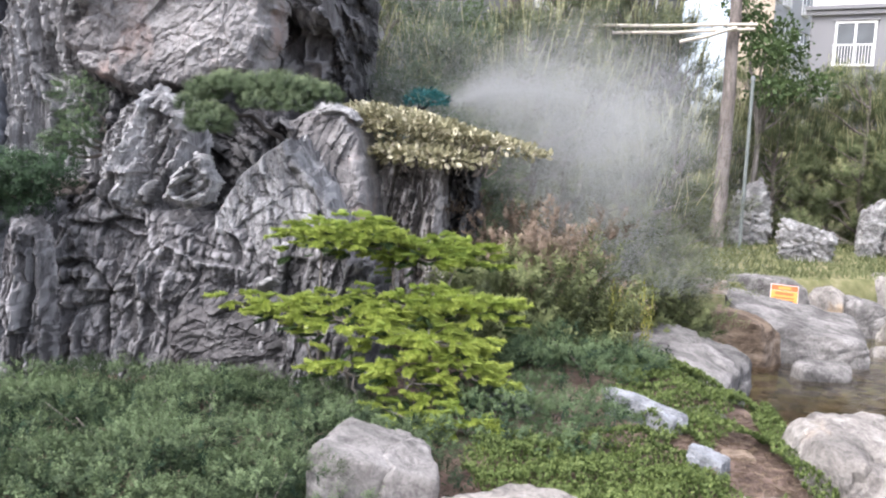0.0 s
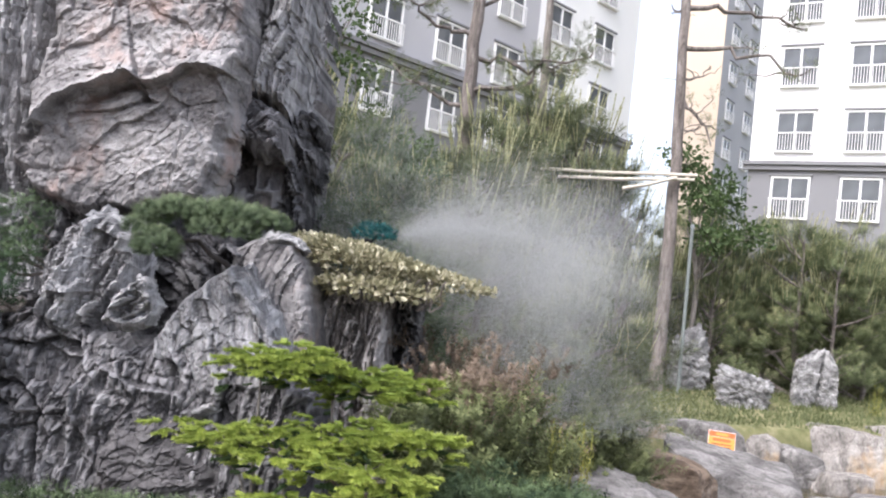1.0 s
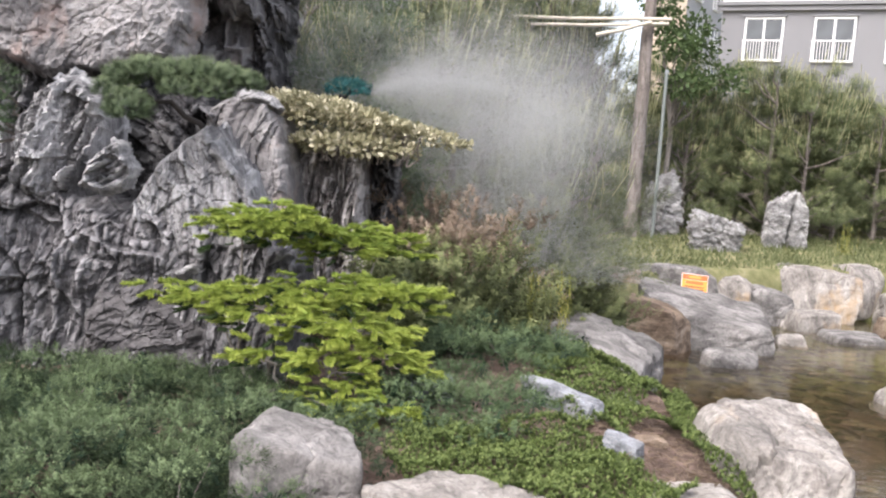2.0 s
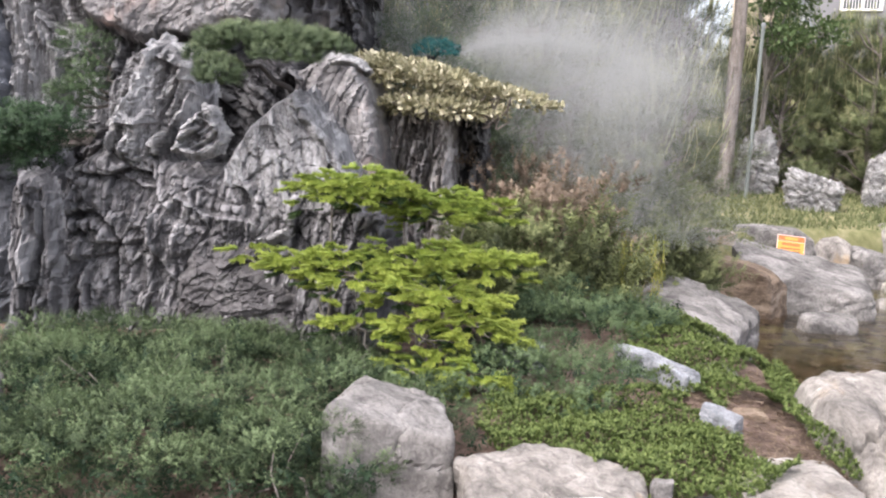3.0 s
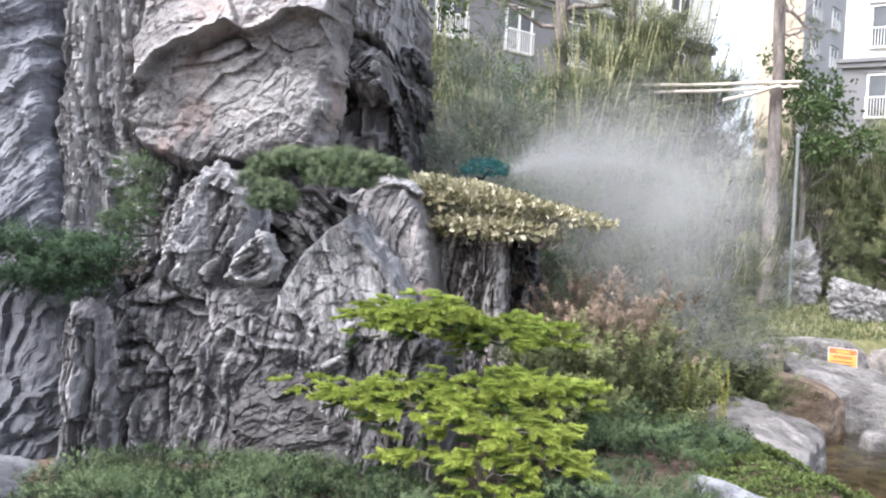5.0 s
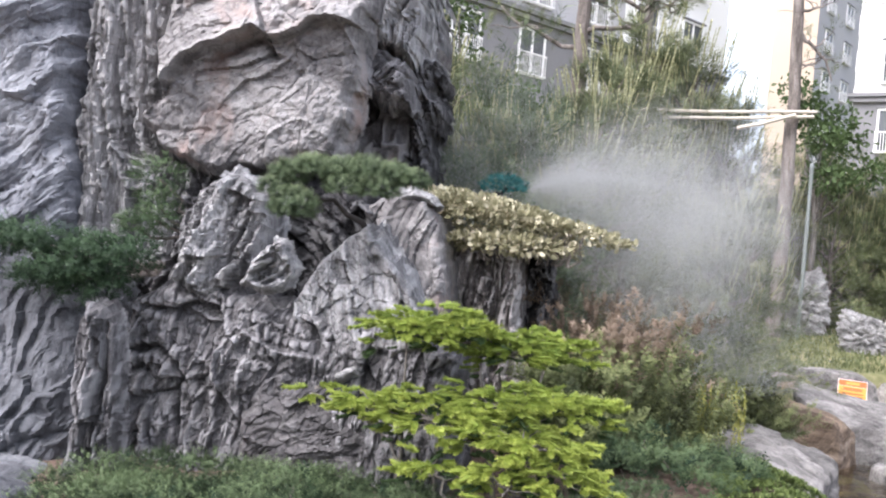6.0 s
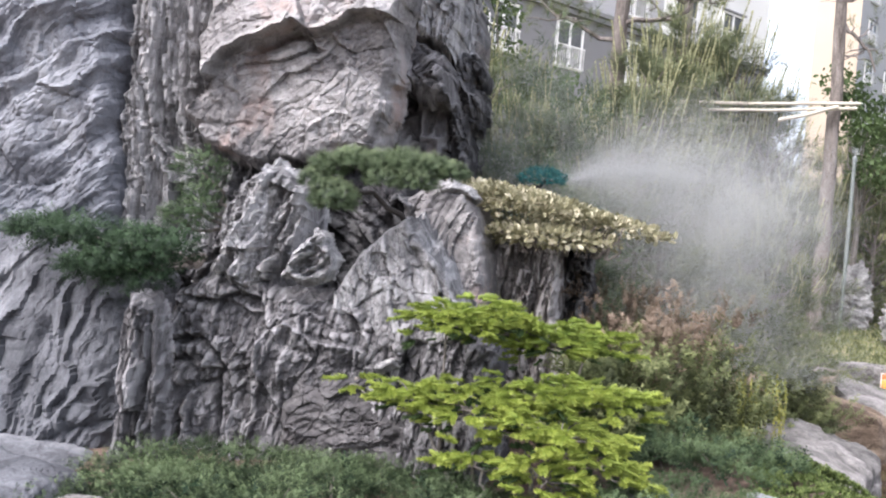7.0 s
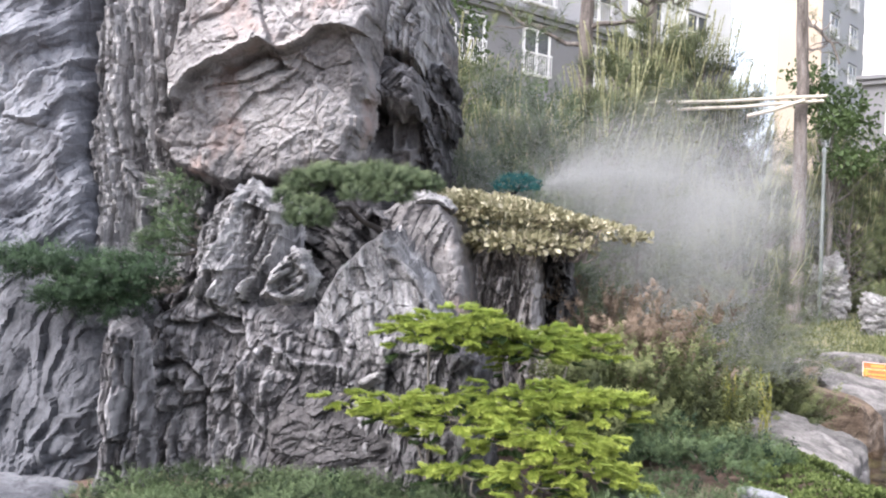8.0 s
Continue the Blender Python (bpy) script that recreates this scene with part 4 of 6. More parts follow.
def foliage(name, forms, pos, direction, scale, mat, parent=None, rng=None, spin=None, tip_range=(0.0, 1.0), label="", fresh_lit=None):
    """One mesh of many shoots: forms are dealt out by chance."""
    rng = rng or np.random.RandomState(5)
    pick = rng.randint(0, len(forms), len(pos))
    vs, fs, ts, k = [], [], [], 0
    for i, (tv, tf, tt) in enumerate(forms):
        w = pick == i
        if not w.any():
            continue
        v, f = stamped(tv, tf, pos[w], *frames(direction[w], rng, spin), scale[w][:, None])
        gain = rng.uniform(*tip_range, w.sum())
        # Holds new growth on the fir, painted top light on other plants.
        if fresh_lit is not None:
            gain = np.clip(0.25 * gain + 0.9 * fresh_lit[w], 0, 1)
        vs.append(v)
        fs.append(f + k)
        ts.append((tt[None] * gain[:, None]).ravel())
        k += len(v)
    me = mesh_from(name, np.concatenate(vs), np.concatenate(fs), smooth=False)
    at = me.attributes.new("tip", "FLOAT", "POINT")
    at.data.foreach_set("value", np.concatenate(ts).astype(np.float32))
    return part(name, me, mat, parent, label)


def shoot_form(seed, thick=0.075, flat=0.75, count=84, long=0.3):
    """A plump young shoot along z, one unit long: a soft flattened spindle bristling with short broad needles."""
    r = np.random.RandomState(seed)
    s = np.array([0.0, 0.12, 0.35, 0.62, 0.85, 1.0])
    rad = np.array([0.25, 0.7, 1.0, 0.95, 0.65, 0.05]) * thick
    a = np.linspace(0, 2 * np.pi, 7)[:-1]
    v = np.stack([np.column_stack([np.cos(a) * q, np.sin(a) * q * flat, np.full(6, z)]) for z, q in zip(s, rad)]).reshape(-1, 3)
    v = v + r.normal(size=v.shape) * thick * 0.12
    f = []
    for i in range(5):
        for j in range(6):
            k = (j + 1) % 6
            f += [(i * 6 + j, i * 6 + k, (i + 1) * 6 + k), (i * 6 + j, (i + 1) * 6 + k, (i + 1) * 6 + j)]
    t = 0.1 + 0.4 * np.repeat(s, 6)
    z = r.uniform(0.05, 0.97, count)
    a = r.uniform(0, 2 * np.pi, count)
    out = np.stack([np.cos(a), np.sin(a) * flat, np.zeros(count)], 1)
    base = np.column_stack([np.zeros((count, 2)), z - 0.06]) + out * thick * 0.3
    d = out + (0, 0, 0.75)
    d /= np.linalg.norm(d, axis=1)[:, None]
    side = np.cross(d, out + 0.01)
    side /= np.linalg.norm(side, axis=1)[:, None] + 1e-9
    ln = (long * r.uniform(0.7, 1.15, count) * (1.05 - 0.4 * z))[:, None]
    nv = np.stack([base + side * 0.037, base + d * ln, base - side * 0.037], 1).reshape(-1, 3)
    return np.concatenate([v, nv]), np.concatenate([np.array(f), np.arange(count * 3).reshape(-1, 3) + len(v)]), np.concatenate([t, np.tile((0.15, 1.0, 0.15), count) * np.repeat(0.55 + 0.45 * z, 3)])


FIR_FORMS = [shoot_form(s) for s in range(5)]
JUNIPER_FORMS = [spray_form(6, 8, 0.2, 0.03, s, spread=0.8, flat=0.5) for s in range(5)]
TUFT_FORMS = [needle_form(40, 0.6, 0.02, 0.85, 0.1, seed=s) for s in range(4)]
LONG_FORMS = [needle_form(20, 0.62, 0.024, 0.82, 0.0, seed=s + 5) for s in range(3)]
YEW_FORMS = [spray_form(5, 12, 0.22, 0.035, s + 20, flat=0.15) for s in range(3)]
LEAF_FORMS = [leaf_form()]


def twig_mesh(starts, ends, r0, r1, wild=0.02, seed=0, sides=5, sag=0.0):
    pieces = []
    for i, (a, b) in enumerate(zip(starts, ends)):
        p = bend(a, b, 5, sag, wild, seed + i)
        pieces.append(tube(p, np.linspace(r0, r1, 5), sides))
    v, f = merged(pieces)
    return mesh_from("twigs", v, f)


def mound(name, label, cat, centre, radii, count, forms, mat, size, seed, shell=0.35, lift=0.6, tips=(0, 1), bumps=0.22, cut=-0.15, group="", stems=10, stem_mat=None, freq=2.2, clump=22, spread=0.09):
    """A spreading shrub: shoots in sprays over an uneven, gappy dome, with stems below."""
    r = np.random.RandomState(seed)
    n = max(4, count // clump)
    u = r.normal(size=(n * 3, 3))
    u /= np.linalg.norm(u, axis=1)[:, None]
    u = u[u[:, 2] > cut][:n]
    k = 1 + bumps * 2.0 * fbm(u * freq + seed * 5.1, 4)
    depth = 1 - shell * r.uniform(0, 1, len(u)) ** 1.6
    heart = u * (k * depth)[:, None] * np.array(radii)
    heart[:, 2] = np.maximum(heart[:, 2], 0.0)
    way = u * (1, 1, 0.6) + r.normal(size=u.shape) * 0.45 + (0, 0, lift)
    way /= np.linalg.norm(way, axis=1)[:, None]
    pick = np.repeat(np.arange(len(u)), clump)
    s = r.normal(size=(len(pick), 3))
    run = (s * way[pick]).sum(1)
    s = s + way[pick] * (0.7 * run)[:, None]
    s[:, 2] = np.where(s[:, 2] < 0, s[:, 2] * 0.35, s[:, 2])
    pos = heart[pick] + s * spread * (1, 1, 0.6)
    # Spray tops are lighter, as if lit from above, through the leaf colour.
    fresh_lit = np.clip(0.1 + 0.45 * s[:, 2] + 0.25 * run, 0.0, 1.0)
    pos[:, 2] = np.maximum(pos[:, 2], 0.01)
    d = way[pick] + s * 0.4 + r.normal(size=s.shape) * 0.12
    ob = thing(name, label, cat, centre, group)
    foliage("foliage", forms, pos, d, r.uniform(0.7, 1.25, len(pos)) * size, mat, ob, r, tip_range=tips, fresh_lit=fresh_lit)
    if stems:
        a = r.uniform(-0.5, 0.5, (stems, 3)) * (radii[0], radii[1], 0)
        b = heart[r.choice(len(heart), stems)] * 0.95
        tagged(part("stem_wood", twig_mesh(a, b, 0.01, 0.004, 0.03, seed), stem_mat or BARK, ob), kind="stuff")
    return ob


def carpet(label, middle, radii, height, count, seed, mat, size=0.055, puff=0.082, group="junipers", floor=0.03):
    """A spreading juniper: rounded tufts of feathery sprays crowding a low uneven dome on the ground, wood and
    shade-dark sprays between.
    """
    r = np.random.RandomState(seed)
    pts = []
    for _ in range(count * 12):
        a, k = r.uniform(0, 2 * np.pi), math.sqrt(r.uniform())
        q = np.array((math.cos(a) * k * (1 + 0.14 * math.sin(3 * a + seed)), math.sin(a) * k))
        w = q * radii
        if all((w[0] - b[0]) ** 2 + (w[1] - b[1]) ** 2 > (puff * 1.4) ** 2 for b, _ in pts):
            pts.append((w, k))
        if len(pts) >= count:
            break
    flat = np.array([w for w, _ in pts])
    edge = np.array([k for _, k in pts])
    world = flat + np.array(middle)
    swell = fbm(np.column_stack([world * 2.6, np.full(len(flat), seed)]), 3)
    ground_z = land(world[:, 0], world[:, 1])
    z = ground_z + floor + height * np.sqrt(np.clip(1 - edge ** 2, 0, 1)) * (0.75 + 1.2 * swell) + r.uniform(-0.05, 0.06, len(flat))
    z0 = float(land(np.array([middle[0]]), np.array([middle[1]]))[0])
    ob = thing("juniper", label, "juniper", (middle[0], middle[1], z0), group)
    heart = np.column_stack([flat, z - z0])
    fat = r.uniform(0.75, 1.3, len(flat)) * puff
    each = 50
    pick = np.repeat(np.arange(len(flat)), each)
    u = r.normal(size=(len(pick), 3))
    u /= np.linalg.norm(u, axis=1)[:, None]
    u[:, 2] = np.where(u[:, 2] < -0.25, -u[:, 2], u[:, 2])
    way = np.column_stack([r.normal(size=(len(flat), 2)) * 0.7, np.full(len(flat), 0.3)])
    way += np.column_stack([flat / np.array(radii) * 0.5, np.zeros(len(flat))])
    pos = heart[pick] + u * fat[pick][:, None] * (1, 1, 0.62) * r.uniform(0.8, 1.0, len(pick))[:, None] + way[pick] * 0.4 * (fat[pick] * np.maximum(0, (u * way[pick]).sum(1)))[:, None]
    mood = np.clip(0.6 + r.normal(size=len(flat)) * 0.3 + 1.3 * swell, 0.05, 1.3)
    # Tufts go lighter upwards: light from above put into the colour.
    fresh_lit = np.clip(mood[pick] * (0.05 + 0.95 * smooth(-0.1, 1.0, u[:, 2])) + r.normal(size=len(pick)) * 0.06, 0, 1)
    foliage("foliage", JUNIPER_FORMS, pos, (u + way[pick] * 0.45) * (1, 1, 0.7), r.uniform(0.75, 1.25, len(pick)) * size, mat, ob, r, fresh_lit=fresh_lit)
    # Near-black sprays put the shade between tufts into the colour.
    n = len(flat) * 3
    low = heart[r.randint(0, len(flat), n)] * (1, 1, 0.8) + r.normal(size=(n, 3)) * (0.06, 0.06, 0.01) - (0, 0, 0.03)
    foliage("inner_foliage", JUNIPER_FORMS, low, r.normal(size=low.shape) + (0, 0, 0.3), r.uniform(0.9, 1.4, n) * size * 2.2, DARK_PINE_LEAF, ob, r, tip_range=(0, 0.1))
    k = max(6, len(flat) // 8)
    b = heart[r.choice(len(flat), k)]
    a = b * (0.6, 0.6, 0) + r.normal(size=(k, 3)) * (0.1, 0.1, 0)
    tagged(part("stem_wood", twig_mesh(a, b, 0.006, 0.003, 0.02, seed), BARK, ob), kind="stuff")
    return ob


# ---------------------------------------------------------------- fir
def fir(at):
    r = np.random.RandomState(3)
    ob = thing("fir_tree", "young fir with bright yellow-green new shoots in tiers", "fir tree", at)
    # tier: middle x, y, z, half width, half depth, tilt along x, count of shoots, share of new growth
    tiers = [(-0.86, 5.08, 1.09, 0.3, 0.24, 0.02, 105, 0.42), (-0.6, 5.2, 1.04, 0.3, 0.2, -0.03, 70, 0.32), (-0.42, 5.26, 1.0, 0.26, 0.2, 0.03, 60, 0.3), (-0.2, 5.36, 1.04, 0.13, 0.08, 0.03, 16, 0.45),
             (-1.06, 4.9, 0.72, 0.2, 0.2, 0.03, 42, 0.62), (-0.78, 4.86, 0.7, 0.28, 0.24, 0.0, 84, 0.8), (-0.5, 4.95, 0.78, 0.26, 0.24, 0.03, 76, 0.55), (-0.22, 5.0, 0.78, 0.26, 0.22, 0.03, 74, 0.62),
             (-0.38, 4.72, 0.66, 0.3, 0.22, -0.02, 84, 0.85), (-0.2, 4.62, 0.56, 0.22, 0.16, -0.05, 46, 0.9), (-0.42, 4.55, 0.5, 0.2, 0.14, -0.04, 32, 0.95), (-0.74, 4.66, 0.5, 0.2, 0.14, -0.02, 26, 0.7), (-0.42, 4.4, 0.37, 0.14, 0.08, -0.05, 14, 0.55), (-0.14, 4.36, 0.34, 0.2, 0.1, -0.02, 30, 0.65), (-1.4, 5.06, 0.76, 0.08, 0.06, 0.02, 6, 0.6)]
    pos, dirs, size, fresh_lit = [], [], [], []
    starts, ends = [], []
    for cx, cy, cz, w, d, tilt, n, new_share in tiers:
        hub = np.array((cx, cy, cz + 0.015))
        n = int(n * 0.8)
        for i in range(n):
            a, k = i * 2.39996 + r.normal() * 0.3, math.sqrt((i + 0.5) / n) * r.uniform(0.85, 1.08)
            x, y = math.cos(a) * k * w, math.sin(a) * k * d
            tip = np.array((x, y, tilt * x / w + 0.06 * (1 - k * k) + r.normal() * 0.034))
            heading = math.atan2(y * 0.8, x) + r.normal() * 0.45
            share = np.clip(new_share * (0.55 + 0.5 * k) + r.normal() * 0.12, 0.05, 1)
            for turn, long in ((0.0, 1.0), (0.75, 0.72), (-0.75, 0.72)):
                g = heading + turn + r.normal() * 0.15
                pos.append(hub + tip + r.normal(size=3) * 0.006)
                dirs.append((math.cos(g), math.sin(g), 0.06 + r.normal() * 0.12 - 0.12 * k))
                size.append(r.uniform(0.085, 0.125) * long)
                fresh_lit.append(share)
            if i % 3 == 0:
                starts.append(hub - np.array(at))
                ends.append(hub + tip - np.array(at))
    u = np.array(pos) - np.array(at)
    foliage("foliage", FIR_FORMS, u, np.array(dirs), np.array(size), FIR_LEAF, ob, r, spin=(0, 0, 1), tip_range=(0.3, 1.0), fresh_lit=np.array(fresh_lit))
    # older dark needles under the new growth
    k = r.randint(0, len(u), 260)
    foliage("inner_foliage", FIR_FORMS, u[k] * (0.97, 0.97, 1) - (0, 0, 0.045), np.array(dirs)[k] + (0, 0, -0.15), r.uniform(0.06, 0.1, 260), OLD_FIR_LEAF, ob, r, spin=(0, 0, 1), tip_range=(0, 0.3))
    tagged(part("branch_wood", twig_mesh(starts, ends, 0.005, 0.002, 0.006, 5), GREY_BARK, ob), kind="stuff")
    foot = np.array(at)
    for i, (b, t) in enumerate((((-0.98, 5.12, 0.33), (-0.98, 5.1, 1.08)), ((-0.5, 5.1, 0.33), (-0.62, 5.18, 1.0)), ((-0.42, 4.95, 0.3), (-0.3, 5.2, 1.0)), ((-0.78, 4.82, 0.3), (-1.08, 4.92, 0.7)), ((-0.76, 4.82, 0.3), (-0.76, 4.86, 0.68)), ((-1.08, 4.92, 0.66), (-1.42, 5.05, 0.75)), ((-0.36, 4.7, 0.3), (-0.34, 4.74, 0.62)), ((-0.34, 4.6, 0.3), (-0.3, 4.5, 0.48)), ((-0.7, 4.7, 0.3), (-0.7, 4.66, 0.5)))):
        p = bend(np.array(b) - foot, np.array(t) - foot, 8, 0.0, 0.008, i)
        part("stem", mesh_from("stem", *tube(p, np.linspace(0.012, 0.005, 8), 7)), GREY_BARK, ob)
    return ob


fir((-0.72, 4.85, 0.32))

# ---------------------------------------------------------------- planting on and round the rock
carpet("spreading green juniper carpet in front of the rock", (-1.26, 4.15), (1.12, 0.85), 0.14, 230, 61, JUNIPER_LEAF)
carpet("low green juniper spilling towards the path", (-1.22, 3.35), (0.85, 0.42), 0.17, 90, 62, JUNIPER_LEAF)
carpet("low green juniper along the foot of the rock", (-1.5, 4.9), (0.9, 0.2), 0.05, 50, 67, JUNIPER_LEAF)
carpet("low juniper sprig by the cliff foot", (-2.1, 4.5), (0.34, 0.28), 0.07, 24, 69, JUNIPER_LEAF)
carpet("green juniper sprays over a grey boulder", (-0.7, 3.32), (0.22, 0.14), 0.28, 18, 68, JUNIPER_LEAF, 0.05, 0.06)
carpet("blue-green low juniper beside the fir", (0.14, 4.6), (0.38, 0.34), 0.08, 36, 63, BLUE_JUNIPER_LEAF, 0.06)
carpet("grey-green juniper behind the fir", (0.36, 5.55), (0.46, 0.28), 0.1, 38, 64, BLUE_JUNIPER_LEAF, 0.06)


def ledge_juniper(label, middle, puffs, each, size, mat, seed):
    """A juniper rooted in a cleft: a few crooked boughs, each ending in flat drooping tufts."""
    r = np.random.RandomState(seed)
    ob = thing("juniper", label, "juniper", middle, "junipers")
    pos, dirs, fresh_lit = [], [], []
    for i, (x, y, z, a, b, c) in enumerate(puffs):
        n = int(each * a / 0.12)
        u = r.normal(size=(n, 3))
        u /= np.linalg.norm(u, axis=1)[:, None]
        k = 0.55 + 0.5 * r.uniform(0, 1, n) + 0.25 * fbm(u * 2.5 + i, 3)
        pos.append(np.array((x, y, z)) + u * (a, b, c) * k[:, None])
        dirs.append(u * (1, 1, 0.5) + (-0.25, -0.35, 0.05) + r.normal(size=u.shape) * 0.25)
        # Upper sprays get a lighter colour in place of light from above.
        fresh_lit.append(np.clip(0.15 + 0.45 * u[:, 2] + r.normal(size=n) * 0.12, 0, 1))
        part("bough", mesh_from("bough", *tube(bend((0.25, 0.25, -0.05), (x, y + 0.02, z - 0.02), 7, 0.03, 0.02, seed + i), np.linspace(0.016, 0.006, 7), 7)), BARK, ob)
    pos = np.concatenate(pos)
    foliage("foliage", JUNIPER_FORMS, pos, np.concatenate(dirs), r.uniform(0.7, 1.25, len(pos)) * size, mat, ob, r, fresh_lit=np.concatenate(fresh_lit))
    return ob


ledge_juniper("dark green juniper growing from the rock face", (-2.62, 5.2, 1.33), ((-0.5, -0.05, 0.03, 0.16, 0.1, 0.02), (-0.27, -0.08, 0.04, 0.15, 0.12, 0.03), (-0.1, -0.12, -0.1, 0.15, 0.12, 0.035), (0.06, -0.1, -0.02, 0.14, 0.12, 0.05), (0.17, -0.05, 0.02, 0.11, 0.1, 0.06), (0.02, -0.05, -0.15, 0.13, 0.12, 0.045), (-0.25, -0.06, -0.13, 0.1, 0.1, 0.018)), 110, 0.1, DARK_PINE_LEAF, 65)
ledge_juniper("dark green juniper climbing a rock cleft", (-2.46, 5.5, 1.5), ((0.0, 0.0, 0.26, 0.1, 0.08, 0.07), (0.03, -0.02, 0.13, 0.07, 0.08, 0.04), (0.0, -0.03, 0.04, 0.09, 0.07, 0.03), (-0.08, 0.0, -0.02, 0.08, 0.06, 0.03)), 90, 0.075, BLUE_JUNIPER_LEAF, 66)


def cloud_pine():
    ob = thing("cloud_pine", "cloud-pruned green dwarf pine leaning over the rock", "pine", (-1.35, 5.5, 1.62))
    r = np.random.RandomState(9)
    lobes = ((-0.36, -0.1, 0.2, 0.075, 0.1, 0.045, 260), (-0.23, -0.12, 0.235, 0.085, 0.11, 0.05, 330), (-0.09, -0.1, 0.225, 0.08, 0.11, 0.055, 320), (0.05, -0.12, 0.245, 0.085, 0.11, 0.05, 330), (0.18, -0.1, 0.23, 0.075, 0.1, 0.045, 280), (0.29, -0.08, 0.21, 0.06, 0.08, 0.035, 200),
             (-0.29, -0.22, 0.03, 0.1, 0.1, 0.075, 480), (-0.42, -0.14, 0.12, 0.06, 0.07, 0.04, 180), (-0.05, -0.16, 0.15, 0.08, 0.08, 0.035, 200), (0.12, -0.15, 0.15, 0.09, 0.08, 0.04, 240))
    for i, (x, y, z, a, b, c, n) in enumerate(lobes):
        u = r.normal(size=(n, 3))
        u /= np.linalg.norm(u, axis=1)[:, None]
        u = u[u[:, 2] > -0.6]
        pos = np.array((x, y, z)) + u * np.array((a, b, c)) * (r.uniform(0.75, 1.0, len(u)) * (1 + 0.22 * fbm(u * 2.2 + i, 3)))[:, None]
        # Pad tops paler, undersides darker: top light painted into the needles.
        foliage("foliage", TUFT_FORMS, pos, u + (0, 0, 0.35), r.uniform(0.03, 0.048, len(u)), PINE_LEAF, ob, r, fresh_lit=np.clip(0.1 + 0.55 * u[:, 2] + r.normal(size=len(u)) * 0.1, 0, 1))
    # Trunk tinted near-black to stand for the shadow under the pads.
    part("trunk", mesh_from("trunk", *tube(bend((0.1, 0.2, -0.1), (-0.26, 0.0, 0.08), 7, -0.04, 0.015, 2), np.linspace(0.02, 0.01, 7), 8)), plain("shadow_dark_bark", (0.05, 0.044, 0.04), 0.9, grain=0.4), ob)


cloud_pine()


def euonymus():
    r = np.random.RandomState(12)
    ob = thing("euonymus", "yellow variegated wintercreeper shrub capping a rock", "shrub", (-0.5, 6.6, 1.5))
    pos, dirs = [], []
    for layer, (cx, cz, a, b, c, n, slope) in enumerate(((-0.08, 0.05, 0.42, 0.4, 0.07, 2000, -0.02), (-0.17, 0.24, 0.5, 0.34, 0.075, 1900, -0.16), (0.3, 0.16, 0.36, 0.22, 0.045, 700, -0.16), (-0.35, 0.2, 0.22, 0.3, 0.1, 600, 0.0))):
        u = r.normal(size=(n, 3))
        u /= np.linalg.norm(u, axis=1)[:, None]
        u[:, 2] = np.abs(u[:, 2]) * np.where(r.uniform(size=n) < 0.8, 1, -0.7)
        k = 1 + 0.28 * fbm(u * 3.3 + layer * 4, 4)
        q = u * k[:, None] * (a, b, c) * r.uniform(0.82, 1, n)[:, None]
        q[:, 2] += slope * q[:, 0]
        pos.append(q + (cx, 0, cz))
        dirs.append(u + r.normal(size=u.shape) * 0.7 + (0, 0, 0.4))
    pos, dirs = np.concatenate(pos), np.concatenate(dirs)
    tv, tf, tt = leaf_form()
    bright = (tv, tf, np.ones(7))
    foliage("foliage", [(tv, tf, tt), (tv, tf, tt), bright], pos, dirs, r.uniform(0.034, 0.056, len(pos)), EUONYMUS_LEAF, ob, r, tip_range=(0.0, 0.9))
    s = r.uniform(-0.3, 0.3, (40, 3)) * (1, 0.8, 0)
    tagged(part("stem_wood", twig_mesh(s + (0, 0, -0.05), s * 1.3 + (0, 0, 0.15), 0.006, 0.003, 0.03, 3), BARK, ob), kind="stuff")


euonymus()

mound("yew_shrub", "dark olive layered shrub at the pond bank", "shrub", (0.78, 8.0, 0.34), (0.62, 0.55, 0.62), 1900, YEW_FORMS, SHRUB_LEAF, 0.15, 71, bumps=0.4, lift=0.2, freq=3.5, clump=34, spread=0.085, shell=0.6, stems=20)
mound("yew_shrub", "olive green spiky shrub below the rock", "shrub", (0.2, 6.2, 0.36), (0.5, 0.4, 0.46), 1300, YEW_FORMS, SHRUB_LEAF, 0.17, 72, bumps=0.45, lift=1.1, freq=3.5, clump=22, spread=0.06, shell=0.6, stems=24)
mound("dry_shrub", "shrub with dry brown twigs and leaves", "shrub", (0.05, 6.8, 0.4), (0.5, 0.35, 0.78), 1300, YEW_FORMS, BROWN_LEAF, 0.14, 73, bumps=0.45, lift=0.9, freq=3.5, clump=12, spread=0.07, shell=0.6, stems=60)


